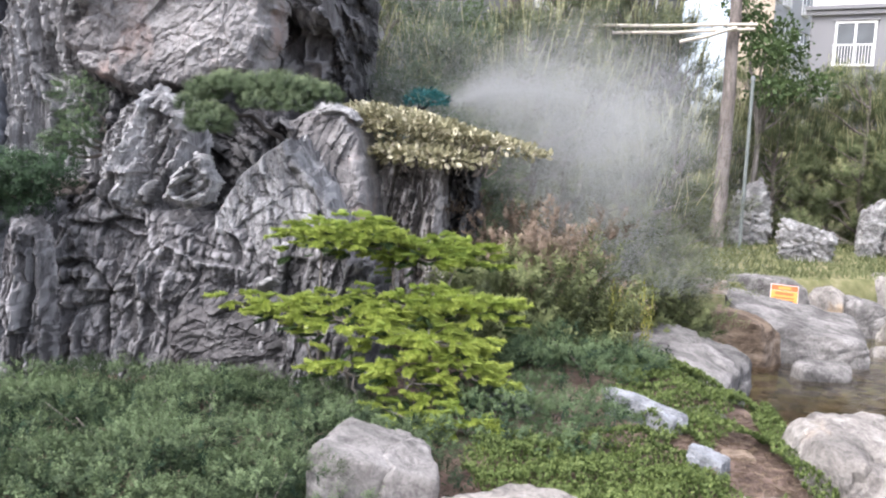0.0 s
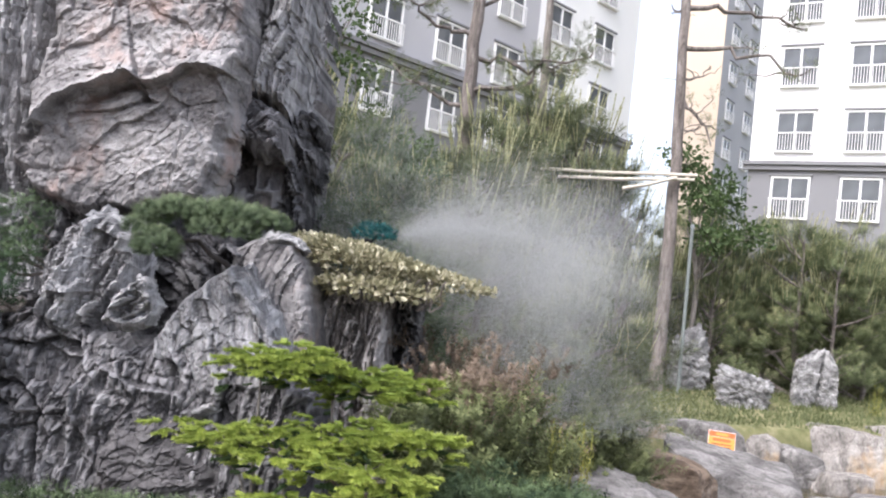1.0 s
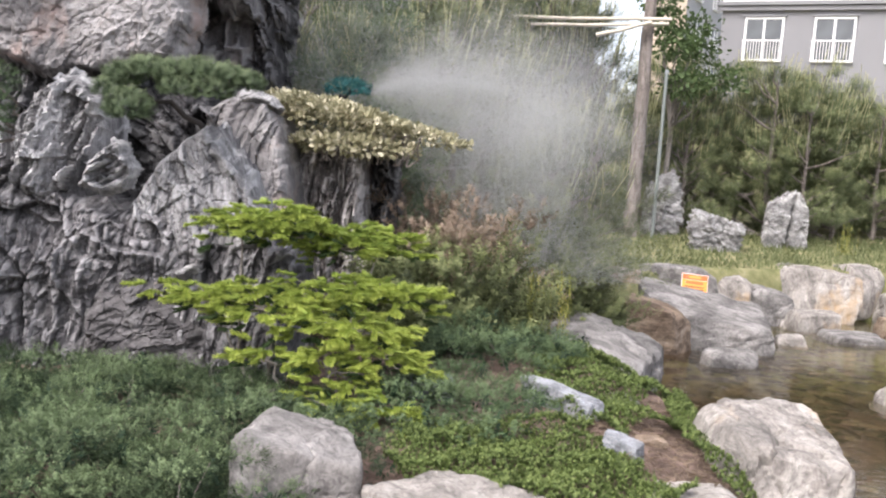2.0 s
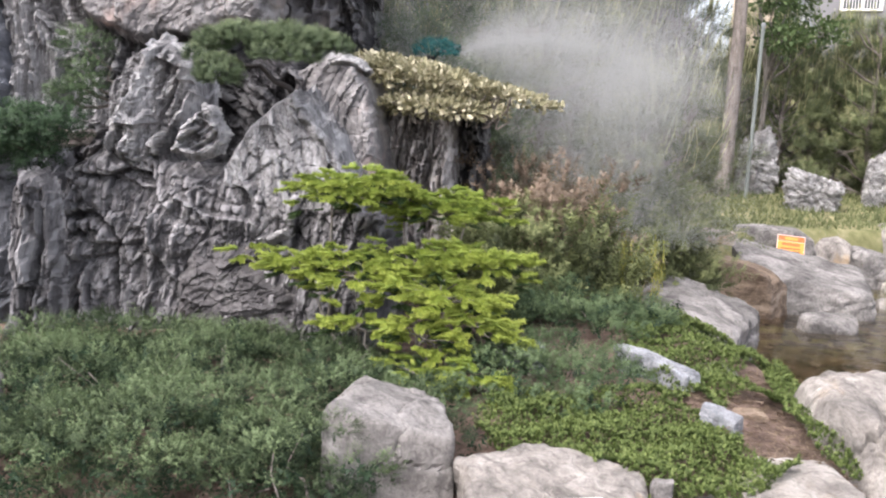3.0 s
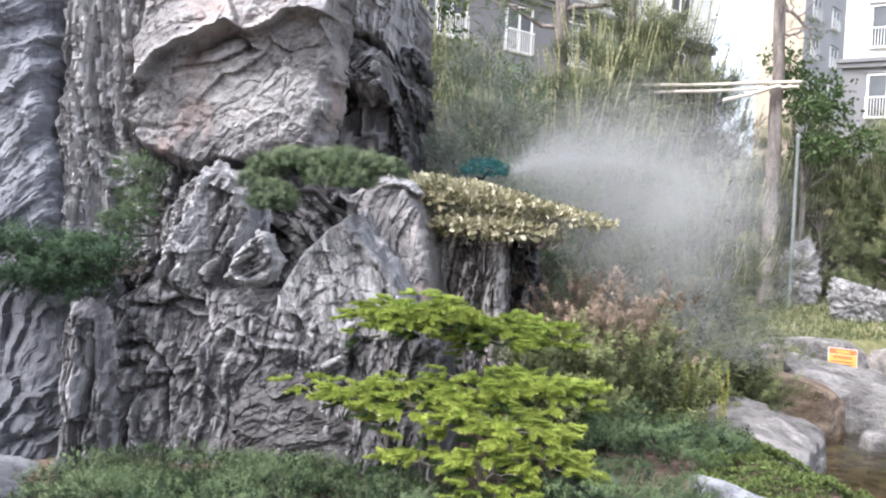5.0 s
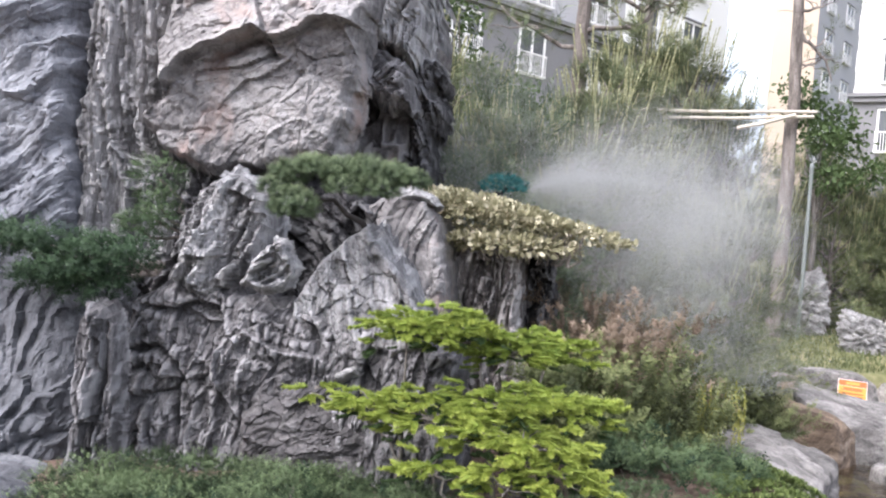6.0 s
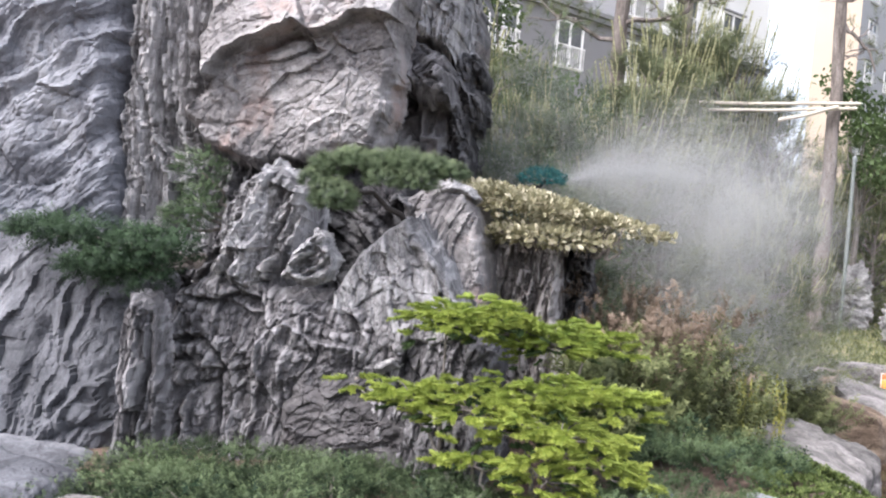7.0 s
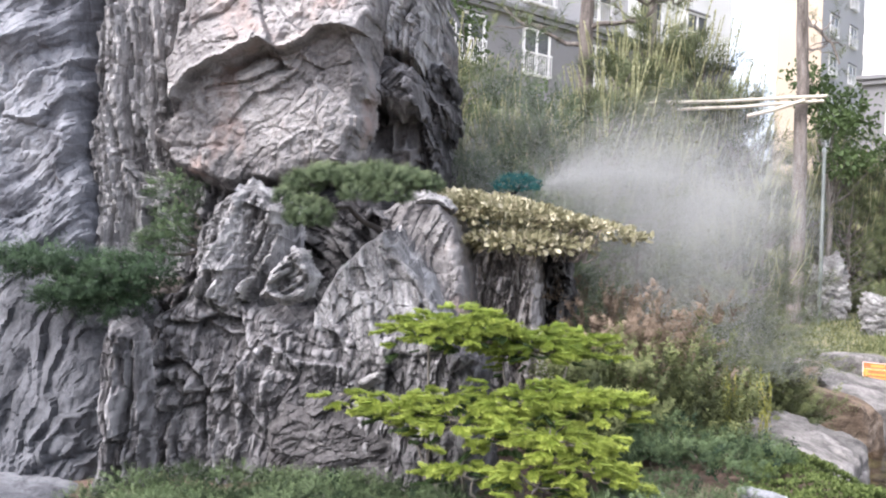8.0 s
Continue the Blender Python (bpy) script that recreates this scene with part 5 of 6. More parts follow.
def stonecrop(at_x, at_y, rx, ry, n, seed, label):
    r = np.random.RandomState(seed)
    a, k = r.uniform(0, 2 * np.pi, n), np.sqrt(r.uniform(0, 1, n))
    x, y = at_x + np.cos(a) * k * rx, at_y + np.sin(a) * k * ry
    keep = fbm(np.column_stack([x * 3, y * 3, np.zeros(n)]), 3) > -0.42
    keep &= ((x - 1.02) / 0.15) ** 2 + ((y - 4.2) / 0.34) ** 2 > 1 + 0.4 * fbm(np.column_stack([x * 9, y * 9, np.zeros(n)]), 2)
    x, y = x[keep], y[keep]
    pos = np.column_stack([x, y, land(x, y) + 0.02 + 0.07 * np.maximum(0, 0.35 + fbm(np.column_stack([x * 4, y * 4, np.zeros(len(x))]), 3))])
    d = np.column_stack([r.normal(size=(len(x), 2)) * 0.45, np.ones(len(x))])
    form = [needle_form(11, 0.62, 0.15, 0.8, 0.2, seed=s) for s in range(3)]
    ob = foliage("stonecrop", form, pos, d, r.uniform(0.015, 0.026, len(x)), SEDUM_LEAF, None, r)
    return tagged(ob, label, "ground cover", kind="stuff")


stonecrop(0.48, 3.95, 0.62, 0.46, 9500, 81, "green stonecrop carpet between boulders")
stonecrop(0.95, 5.2, 0.4, 0.9, 8600, 82, "yellow-green stonecrop carpet down the bank")
stonecrop(1.28, 4.5, 0.14, 0.62, 1800, 83, "stonecrop growing along a boulder")


r = np.random.RandomState(84)
n = 2600
x, y = r.uniform(0.72, 1.35, n), r.uniform(3.6, 5.0, n)
pos = np.column_stack([x, y, land(x, y) + r.uniform(0.0, 0.03, n)])
d = np.column_stack([r.normal(size=(n, 2)), r.uniform(-0.1, 0.35, n)])
chip = (np.array([(-0.07, 0, 0), (0.07, 0, 0), (0.0, 0.04, 1.0)]), np.array([(0, 1, 2)]), np.zeros(3))
tagged(foliage("leaf_litter", [chip], pos, d, r.uniform(0.02, 0.06, n), BROWN_LEAF, None, r), "dry pinkish brown needles on bare soil", "leaf litter", kind="stuff")


def reeds(at, n, seed, height=0.35):
    r = np.random.RandomState(seed)
    p = np.column_stack([r.normal(size=(n, 2)) * (0.07, 0.05), np.zeros(n)])
    d = np.column_stack([r.normal(size=(n, 2)) * 0.12, np.ones(n)])
    form = [needle_form(16, 0.09, 0.014, 0.4, 0.15, seed=s) for s in range(2)]
    ob = foliage("reed_clump", form, p + at, d, r.uniform(0.6, 1.1, n) * height, REED_LEAF, None, r)
    tagged(ob, "upright yellow-green grass clump among shrubs", "grass clump", kind="stuff")


mound("evergreen_shrub", "dark dense evergreen shrub in the hollow behind the rock", "shrub", (-0.75, 8.1, 0.4), (0.68, 0.5, 2.0), 3000, LONG_FORMS, PINE_LEAF, 0.15, 74, bumps=0.2, lift=0.4, freq=3, clump=14, spread=0.1)
reeds((0.7, 6.15, 0.42), 34, 91, 0.42)
reeds((5.9, 14.6, 0.55), 24, 92, 0.5)

# grass on the far bank
r = np.random.RandomState(31)
n = 26000
x, y = r.uniform(0.5, 10, n), r.uniform(8.8, 17, n)
keep = (x < pond_edge(y) - 0.3) | (y > 13.7)
x, y = x[keep], y[keep]
pos = np.column_stack([x, y, land(x, y)])
d = np.column_stack([r.normal(size=(len(x), 2)) * 0.5, np.ones(len(x))])
blade = (np.array([(-0.1, 0, 0), (0.1, 0, 0), (0.0, 0.1, 1.0)]), np.array([(0, 1, 2)]), np.zeros(3))
grass = foliage("grass", [blade], pos, d, r.uniform(0.05, 0.12, len(x)), GRASS_LEAF, None, r)
tagged(grass, "short pale green turf", "grass", kind="stuff")

# ---------------------------------------------------------------- spray head and mist
spray = thing("spray_head", "teal mesh-wrapped mist spray head on the shrub", "sprinkler", (-0.68, 6.95, 1.85))
TEAL = plain("teal_mesh", (0.012, 0.11, 0.11), 0.5, grain=0.4, scale=60, relief=0.01)
g = np.random.RandomState(5)
u = g.normal(size=(900, 3))
u /= np.linalg.norm(u, axis=1)[:, None]
u = u[u[:, 2] > -0.2]
foliage("netting", [needle_form(6, 0.8, 0.12, 0.9, 0.0, seed=s) for s in range(2)], u * (0.14, 0.09, 0.075) * (1 + 0.2 * fbm(u * 4, 3))[:, None] + (0, 0, 0.08), u + g.normal(size=u.shape) * 0.7, g.uniform(0.015, 0.03, len(u)), TEAL, spray, g)
part("nozzle", mesh_from("nozzle", *tube([(0.05, -0.02, 0.08), (0.1, -0.02, 0.1), (0.135, -0.02, 0.115), (0.15, -0.02, 0.12)], [0.014, 0.014, 0.009, 0.006], 10)), plain("dull_nozzle", (0.1, 0.12, 0.12), 0.4), spray)
part("hose", mesh_from("hose", *tube(bend((-0.1, 0.05, 0.02), (0.05, -0.02, 0.08), 6, 0.0, 0.01), [0.012] * 6, 8)), plain("black_hose", (0.02, 0.02, 0.02), 0.5), spray)


def mist():
    """Fine water drops: a fan from the nozzle, a drifting cloud and a falling veil, all thinning outwards."""
    r = np.random.RandomState(99)
    n = 170000
    s = r.beta(1.3, 1.3, n)
    a, k = r.uniform(0, 2 * np.pi, n), np.abs(r.normal(size=n)) * 0.5
    fan = 0.09 + 0.85 * s
    jet = np.column_stack([s * 1.45 + r.normal(size=n) * 0.1 * s, np.sin(a) * k * fan * 0.8 + 0.2 * s, np.cos(a) * k * fan + 0.62 * s - 0.75 * s * s])
    n = 480000
    u = r.normal(size=(n, 3))
    u *= (r.uniform(0, 1, n) ** 0.36 / np.linalg.norm(u, axis=1))[:, None]
    cloud = u * (0.85, 0.6, 0.72) + (0.95, 0.2, -0.04) + r.normal(size=(n, 3)) * 0.09
    n = 300000
    veil = np.column_stack([r.normal(size=n) * 0.42 + 1.15, r.normal(size=n) * 0.3 + 0.3, -r.uniform(0, 1, n) ** 0.8 * 1.2])
    n = 170000
    drift = r.normal(size=(n, 3)) * (0.3, 0.16, 0.42) + (-0.22, 0.42, 0.1)
    p = np.concatenate([jet, cloud, veil, drift])
    d = fbm(p * (1.9, 1.9, 1.3) + 4.4, 4)
    keep = r.uniform(size=len(p)) < np.clip(0.62 + 1.0 * d, 0.08, 1)
    p = p[keep] + (-0.53, 6.98, 1.93)
    m = len(p)
    tri = np.array([(1.0, 0, 0), (-0.5, 0.866, 0), (-0.5, -0.866, 0)])
    v, f = stamped(tri, np.array([(0, 1, 2)]), p, *frames(r.normal(size=(m, 3)) * (0.7, 0.4, 0.7) + (0, -1, 0.5), r), r.uniform(0.0016, 0.0026, (m, 1)))
    DROP, nn, ll, pp = material("water_drops", 0.4, 0.4)
    pp.inputs["Base Color"].default_value = (0.49, 0.5, 0.5, 1)
    tr = nn.new("ShaderNodeBsdfTranslucent")
    tr.inputs["Color"].default_value = (0.49, 0.5, 0.5, 1)
    mx = nn.new("ShaderNodeMixShader")
    mx.inputs[0].default_value = 0.5
    ll.new(pp.outputs[0], mx.inputs[1])
    ll.new(tr.outputs[0], mx.inputs[2])
    clear = nn.new("ShaderNodeBsdfTransparent")
    thin = nn.new("ShaderNodeMixShader")
    thin.inputs[0].default_value = 0.58
    ll.new(clear.outputs[0], thin.inputs[1])
    ll.new(mx.outputs[0], thin.inputs[2])
    ll.new(thin.outputs[0], nn["Material Output"].inputs["Surface"])
    ob = part("mist", mesh_from("mist", v, f, False), DROP)
    return tagged(ob, "drifting white mist of fine water drops", "mist", kind="stuff")


mist()

# ---------------------------------------------------------------- pines, hedge and trees


def pine_tree(at, trunk, radius, limbs, label, tufts=16, seed=0, bark=BARK, leaf_mat=FAR_PINE_LEAF):
    """A thin garden pine: a trunk through the given offsets, crooked limbs and tufts at their ends."""
    r = np.random.RandomState(seed)
    ob = thing("pine_tree", label, "pine tree", at, "garden pines")
    t = np.array(trunk, dtype=float)
    s = np.linspace(0, len(t) - 1, 26)
    pts = np.stack([np.interp(s, np.arange(len(t)), t[:, k]) for k in range(3)], 1)
    pts[1:-1, :2] += r.normal(size=(24, 2)) * 0.008
    part("trunk", mesh_from("trunk", *tube(pts, np.linspace(radius, radius * 0.55, 26), 12, 0.1, seed)), bark, ob)
    for i, (z, dx, dy, dz, rad) in enumerate(limbs):
        base = np.array([np.interp(z, t[:, 2], t[:, 0]), np.interp(z, t[:, 2], t[:, 1]), z])
        end = base + (dx, dy, dz)
        p = bend(base, end, 9, -0.1 if dz < 0 else 0.08, 0.035 * math.sqrt(dx * dx + dy * dy + dz * dz), seed * 13 + i)
        pieces = [tube(p, np.linspace(rad, rad * 0.35, 9), 7, 0.08, i)]
        ends = [p[-1], p[-2]]
        for j in range(5):
            k = r.randint(3, 9)
            e = p[k] + r.normal(size=3) * (0.22, 0.22, 0.12) + (0, 0, 0.05)
            pieces.append(tube(bend(p[k], e, 5, 0, 0.02, j), np.linspace(rad * 0.4, rad * 0.15, 5), 5))
            ends.append(e)
        part("limb", mesh_from("limb", *merged(pieces)), bark, ob)
        if tufts and dx * dx + dz * dz > 0.2:
            c = np.repeat(np.array(ends), tufts, 0)
            u = r.normal(size=c.shape)
            u /= np.linalg.norm(u, axis=1)[:, None]
            foliage("needles", LONG_FORMS, c + u * 0.06, u + (0, 0, 0.5), r.uniform(0.07, 0.13, len(c)), leaf_mat, ob, r)
    return ob


pine_tree((2.83, 15.0, 0.5), [(0.0, 0, 0), (0.01, 0, 0.7), (0.0, 0, 2.5), (0.0, 0, 3.4), (-0.03, 0, 4.4), (-0.1, 0, 6.0), (-0.12, 0, 8.5)], 0.11,
          [(5.2, 1.65, -0.2, -0.3, 0.042), (5.8, 1.85, 0.1, -0.12, 0.042), (4.45, 0.52, 0.0, -0.68, 0.034), (4.75, 0.37, -0.1, 0.15, 0.025), (5.8, -0.18, 0.1, 0.06, 0.025), (4.0, 0.37, 0.1, 0.12, 0.022), (6.6, 1.5, 0.5, 0.25, 0.036), (7.3, -1.2, 0.5, 0.35, 0.036), (7.8, 0.6, -0.6, 0.35, 0.036)],
          "slender garden pine with a reddish grey trunk and crooked bare limbs", 9, 1)
pine_tree((-0.23, 11.0, 0.45), [(0.0, 0, 0), (0.02, 0, 1.6), (0.0, 0, 2.8), (0.0, 0, 4.4), (0.05, 0, 6.0)], 0.1,
          [(3.4, 1.0, 0.2, 0.5, 0.03), (3.2, -0.9, 0.3, 0.5, 0.03), (3.8, 1.3, 0.3, 0.2, 0.03), (4.0, -0.8, -0.3, 0.3, 0.03), (4.4, 0.9, 0.2, 0.6, 0.025), (4.7, -0.9, 0.4, 0.3, 0.03)],
          "reddish-barked pine rising behind the mist", 14, 2)
pine_tree((0.85, 17.4, 0.75), [(0.0, 0, 0), (-0.05, 0, 2.0), (0.05, 0, 4.5), (0.0, 0, 6.5)], 0.11,
          [(3.2, 0.7, 0.1, 0.3, 0.03), (3.8, -0.9, 0.2, 0.25, 0.03), (4.2, 0.8, 0.0, 0.2, 0.03), (4.6, -0.7, -0.2, 0.3, 0.03), (5.0, 0.7, 0.2, 0.2, 0.03), (3.0, -0.6, 0.2, 0.3, 0.03)],
          "grey-barked pine with sparse dark tufts", 14, 3, GREY_BARK)

# timber props tied to the pine
prop = thing("tree_prop", "pale timber rails and struts propping a pine", "tree support", (1.7, 14.85, 0.5))
for a, b, rad in (((-1.1, -0.03, 3.14), (1.42, -0.03, 3.29), 0.025), ((-0.6, -0.05, 3.06), (1.38, -0.05, 3.22), 0.023), ((0.35, -0.08, 2.98), (1.12, -0.08, 3.22), 0.028), ((-0.9, 0.0, -0.05), (-0.9, 0.0, 3.16), 0.03)):
    part("rail", mesh_from("rail", *tube(bend(a, b, 6, 0.01, 0.004), np.full(6, rad), 9, 0.05)), BAMBOO, prop)
post = thing("grey_post", "thin grey leaning post beside a pine", "post", (3.18, 15.0, 0.5))
part("shaft", mesh_from("shaft", *tube(bend((0, 0, -0.05), (-0.02, 0, 2.55), 5), np.full(5, 0.026), 10)), plain("grey_metal", (0.17, 0.19, 0.18), 0.5), post)
part("cap", mesh_from("cap", *tube([(-0.02, 0, 2.53), (-0.02, 0, 2.57), (-0.02, 0, 2.59)], [0.032, 0.032, 0.02], 10)), plain("grey_cap", (0.2, 0.22, 0.22), 0.5), post)


def bush_pine(seed, label, height=2.4, width=1.0, tufts=420, candles=90, mat=FAR_PINE_LEAF, bare=0.25, tall=0.35, taper=0.75):
    """A bushy young pine: whorled limbs set with long tufts, upright candles on the ends."""
    r = np.random.RandomState(seed)
    ob = thing("young_pine", label, "pine tree", (0, 0, -50), "young pines")
    z = r.uniform(bare * 0.4, 1.0, tufts) ** 0.9
    a = r.uniform(0, 2 * np.pi, tufts)
    a = a + 0.5 * np.sin(a * 3 + seed)
    reach = width * (1 - taper * z) * (0.55 + 0.45 * np.sqrt(r.uniform(0, 1, tufts))) * (1 + 0.3 * np.sin(z * 21 + a * 2))
    pos = np.column_stack([np.cos(a) * reach, np.sin(a) * reach, z * height + r.normal(size=tufts) * 0.06])
    limb = r.randint(0, tufts // 13, tufts)
    a, z = a[limb], z[limb]
    puff = r.normal(size=(tufts, 3))
    puff[:, 2] = np.where(puff[:, 2] < 0, puff[:, 2] * 0.4, puff[:, 2])
    pos = pos[limb] * np.where(r.uniform(size=tufts) < 0.7, 1.0, r.uniform(0.55, 1.0, tufts))[:, None] ** np.array((1, 1, 0)) + puff * (0.1, 0.1, 0.07)
    # Upper tufts of each limb tinted lighter to stand for top light.
    fresh_lit = np.clip(0.3 + 0.4 * puff[:, 2], 0, 1)
    d = np.column_stack([np.cos(a) * 0.7, np.sin(a) * 0.7, np.full(tufts, 0.75)]) + r.normal(size=(tufts, 3)) * 0.25
    foliage("needles", LONG_FORMS, pos, d, r.uniform(0.12, 0.19, tufts), mat, ob, r, fresh_lit=fresh_lit)
    top = np.flatnonzero(z > 0.5)
    w = r.choice(top, candles)
    form = [needle_form(60, 0.06, 0.024, 0.4, 0.0, seed=s) for s in range(2)]
    cd = np.column_stack([np.cos(a[w]) * 0.22, np.sin(a[w]) * 0.22, np.ones(candles)]) + r.normal(size=(candles, 3)) * 0.1
    foliage("new_growth", form, pos[w] + d[w] * 0.06, cd, r.uniform(0.24, tall, candles), CANDLE, ob, r)
    k = 26
    b = pos[r.choice(tufts, k)]
    s0 = np.column_stack([np.zeros((k, 2)), np.maximum(0.05, b[:, 2] - 0.35)])
    part("limb_wood", twig_mesh(s0, b, 0.02, 0.006, 0.02, seed), BARK, ob)
    part("trunk", mesh_from("trunk", *tube(bend((0, 0, -0.1), (0, 0, height * 0.95), 8, 0, 0.02, seed), np.linspace(0.05, 0.012, 8), 8)), BARK, ob)
    return ob


protos = [bush_pine(s, "bushy young pine in a dense green hedge", 2.5, 0.95, 900, 80, bare=0.05, taper=0.55) for s in (101, 102, 103)]
candled = [bush_pine(s, "young pine with tall pale upright candles", 2.7, 0.95, 820, 60, tall=0.5, mat=CANDLE_PINE_LEAF) for s in (111, 112)]


def plant(proto, x, y, turn, size, label=""):
    ob = copy_thing(proto, pose(x, y, float(land(np.array([x]), np.array([y]))[0]) - 0.05, 0, 0, turn) @ Matrix.Diagonal((size, size, size, 1)))
    if label:
        ob["label"] = label
    return ob


r = np.random.RandomState(55)
for i in range(34):
    x, y = 3.3 + (i % 17) * 0.55 + r.normal() * 0.15, 16.3 + (i // 17) * 1.1 + r.normal() * 0.25 + 0.08 * (i % 17)
    plant(protos[i % 3], x, y, r.uniform(0, 360), r.uniform(0.8, 1.12) * (0.85 if x < 4.5 and i < 17 else 1.0))
for i, (x, y, s) in enumerate(((-1.9, 9.6, 1.05), (-1.25, 9.3, 0.72), (-0.7, 9.9, 0.82), (-0.1, 9.4, 0.9), (0.7, 15.3, 1.5), (1.5, 15.4, 1.35), (2.05, 15.5, 1.15), (0.1, 10.6, 1.1), (-1.0, 10.7, 0.88), (0.9, 15.8, 1.3), (2.1, 16.3, 1.05), (-2.2, 10.6, 1.3), (1.35, 9.3, 0.6), (0.95, 8.7, 0.55), (1.15, 15.6, 1.45))):
    plant(candled[i % 2], x, y, r.uniform(0, 360), s)
for i, (x, y, s) in enumerate(((2.5, 16.5, 0.95), (1.6, 16.2, 1.1), (0.5, 12.6, 1.1), (-0.6, 12.6, 1.0), (-1.8, 12.4, 1.3))):
    plant(protos[i % 3], x, y, r.uniform(0, 360), s, "bushy young pine behind the mist")
for ob in protos + candled:
    for o in list(ob.children_recursive) + [ob]:
        bpy.data.objects.remove(o)


def broad_tree(at, height, spread, n, seed, label):
    r = np.random.RandomState(seed)
    ob = thing("broadleaf_tree", label, "tree", at, "broadleaf trees")
    centres = np.column_stack([r.normal(size=(9, 2)) * spread * 0.45, r.uniform(0.55, 1.0, 9) * height])
    part("trunk", mesh_from("trunk", *tube(bend((0, 0, -0.1), (0, 0, height * 0.6), 7, 0, 0.03, seed), np.linspace(0.06, 0.03, 7), 9, 0.1)), GREY_BARK, ob)
    part("limb_wood", twig_mesh(np.tile((0, 0, height * 0.45), (9, 1)), centres, 0.025, 0.008, 0.04, seed), GREY_BARK, ob)
    k = r.randint(0, 9, n)
    u = r.normal(size=(n, 3))
    u /= np.linalg.norm(u, axis=1)[:, None]
    pos = centres[k] + u * spread * 0.42 * (r.uniform(0.35, 1, n) * (1 + 0.3 * fbm(u * 3 + seed, 3)))[:, None] * (1, 1, 0.7)
    foliage("crown", LEAF_FORMS, pos, u + r.normal(size=u.shape) + (0, 0, -0.2), r.uniform(0.05, 0.1, n), TREE_LEAF, ob, r)
    return ob


broad_tree((3.5, 16.0, 0.6), 3.8, 0.95, 2600, 7, "small green broadleaf tree behind a pine")
broad_tree((-1.35, 13.5, 0.55), 4.0, 0.9, 1800, 8, "green broadleaf tree beyond the rock")
broad_tree((-2.6, 13.0, 0.55), 5.2, 1.0, 2000, 9, "tall broadleaf tree beyond the rock")

# ---------------------------------------------------------------- warning signs
SIGN_RED = plain("sign_red", (0.62, 0.045, 0.03), 0.4, grain=0.08)
SIGN_YELLOW = plain("sign_yellow", (0.85, 0.6, 0.02), 0.4, grain=0.06)
SIGN_FADED = plain("sign_faded_orange", (0.7, 0.13, 0.04), 0.5, grain=0.1)
SIGN_AMBER = plain("sign_amber", (0.74, 0.29, 0.06), 0.5, grain=0.1)
SIGN_WHITE = plain("sign_white", (0.75, 0.75, 0.73), 0.5)
SIGN_BLACK = plain("sign_black", (0.02, 0.02, 0.02), 0.5)


def letters(text, size, x, y, z, mat, parent, squeeze=1.0):
    cu = bpy.data.curves.new("letters", "FONT")
    cu.body, cu.size, cu.align_x, cu.align_y, cu.extrude, cu.resolution_u = text, size, "CENTER", "CENTER", 0.0006, 3
    tmp = new("letters", cu)
    me = bpy.data.meshes.new_from_object(tmp.evaluated_get(bpy.context.evaluated_depsgraph_get()))
    bpy.data.objects.remove(tmp)
    ob = part("lettering", me, mat, parent)
    ob.matrix_basis = pose(x, y, z, 90, 0, 0) @ Matrix.Diagonal((squeeze, 1, 1, 1))
    return ob


def slab(name, x0, x1, z0, z1, y, thick, mat, parent, bevel=0.0):
    bm = bmesh.new()
    box(bm, x0, y, z0, x1, y + thick, z1)
    if bevel:
        bmesh.ops.bevel(bm, geom=bm.edges[:], offset=bevel, segments=2, affect="EDGES")
    return part(name, bm, mat, parent)


def wedge(x, z, s, y, mat, parent, name="warning_triangle"):
    bm = bmesh.new()
    v = [bm.verts.new(c) for c in ((x - s, y, z - s * 0.8), (x + s, y, z - s * 0.8), (x, y, z + s * 0.9))]
    f = bm.faces.new(v)
    g = bmesh.ops.extrude_face_region(bm, geom=[f])
    bmesh.ops.translate(bm, verts=[e for e in g["geom"] if isinstance(e, bmesh.types.BMVert)], vec=(0, -0.001, 0))
    bmesh.ops.recalc_face_normals(bm, faces=bm.faces[:])
    return part(name, bm, mat, parent)


def warning_sign(m, label, red, yellow, readable):
    ob = thing("warning_sign", label, "sign", group="warning signs")
    slab("panel", -0.155, 0.155, -0.24, 0.0, 0.0, 0.004, SIGN_WHITE, ob, 0.001)
    slab("header", -0.149, 0.149, -0.068, -0.006, -0.002, 0.002, red, ob)
    slab("field", -0.149, 0.149, -0.234, -0.071, -0.002, 0.002, yellow, ob)
    if readable:
        for x in (-0.118, 0.118):
            wedge(x, -0.039, 0.022, -0.003, yellow, ob)
            bm = bmesh.new()
            v = [bm.verts.new((x + a, -0.0046, -0.039 + b)) for a, b in ((0.002, 0.012), (-0.006, -0.002), (0.0, -0.002), (-0.003, -0.014), (0.006, 0.002), (0.001, 0.002))]
            bm.faces.new(v)
            part("bolt_mark", bm, SIGN_BLACK, ob)
        letters("위험!", 0.052, 0.0, -0.003, -0.037, yellow, ob)
        letters("감전 주의!", 0.042, 0.0, -0.003, -0.1, red, ob)
    else:
        slab("lettering_bar", -0.07, 0.07, -0.052, -0.022, -0.003, 0.001, yellow, ob)
        slab("lettering_bar", -0.1, 0.1, -0.118, -0.088, -0.003, 0.001, red, ob)
    slab("lettering_bar", -0.11, 0.11, -0.155, -0.145, -0.003, 0.001, SIGN_BLACK, ob)
    slab("lettering_bar", -0.11, 0.11, -0.185, -0.175, -0.003, 0.001, SIGN_BLACK, ob)
    ob.matrix_basis = m
    return ob


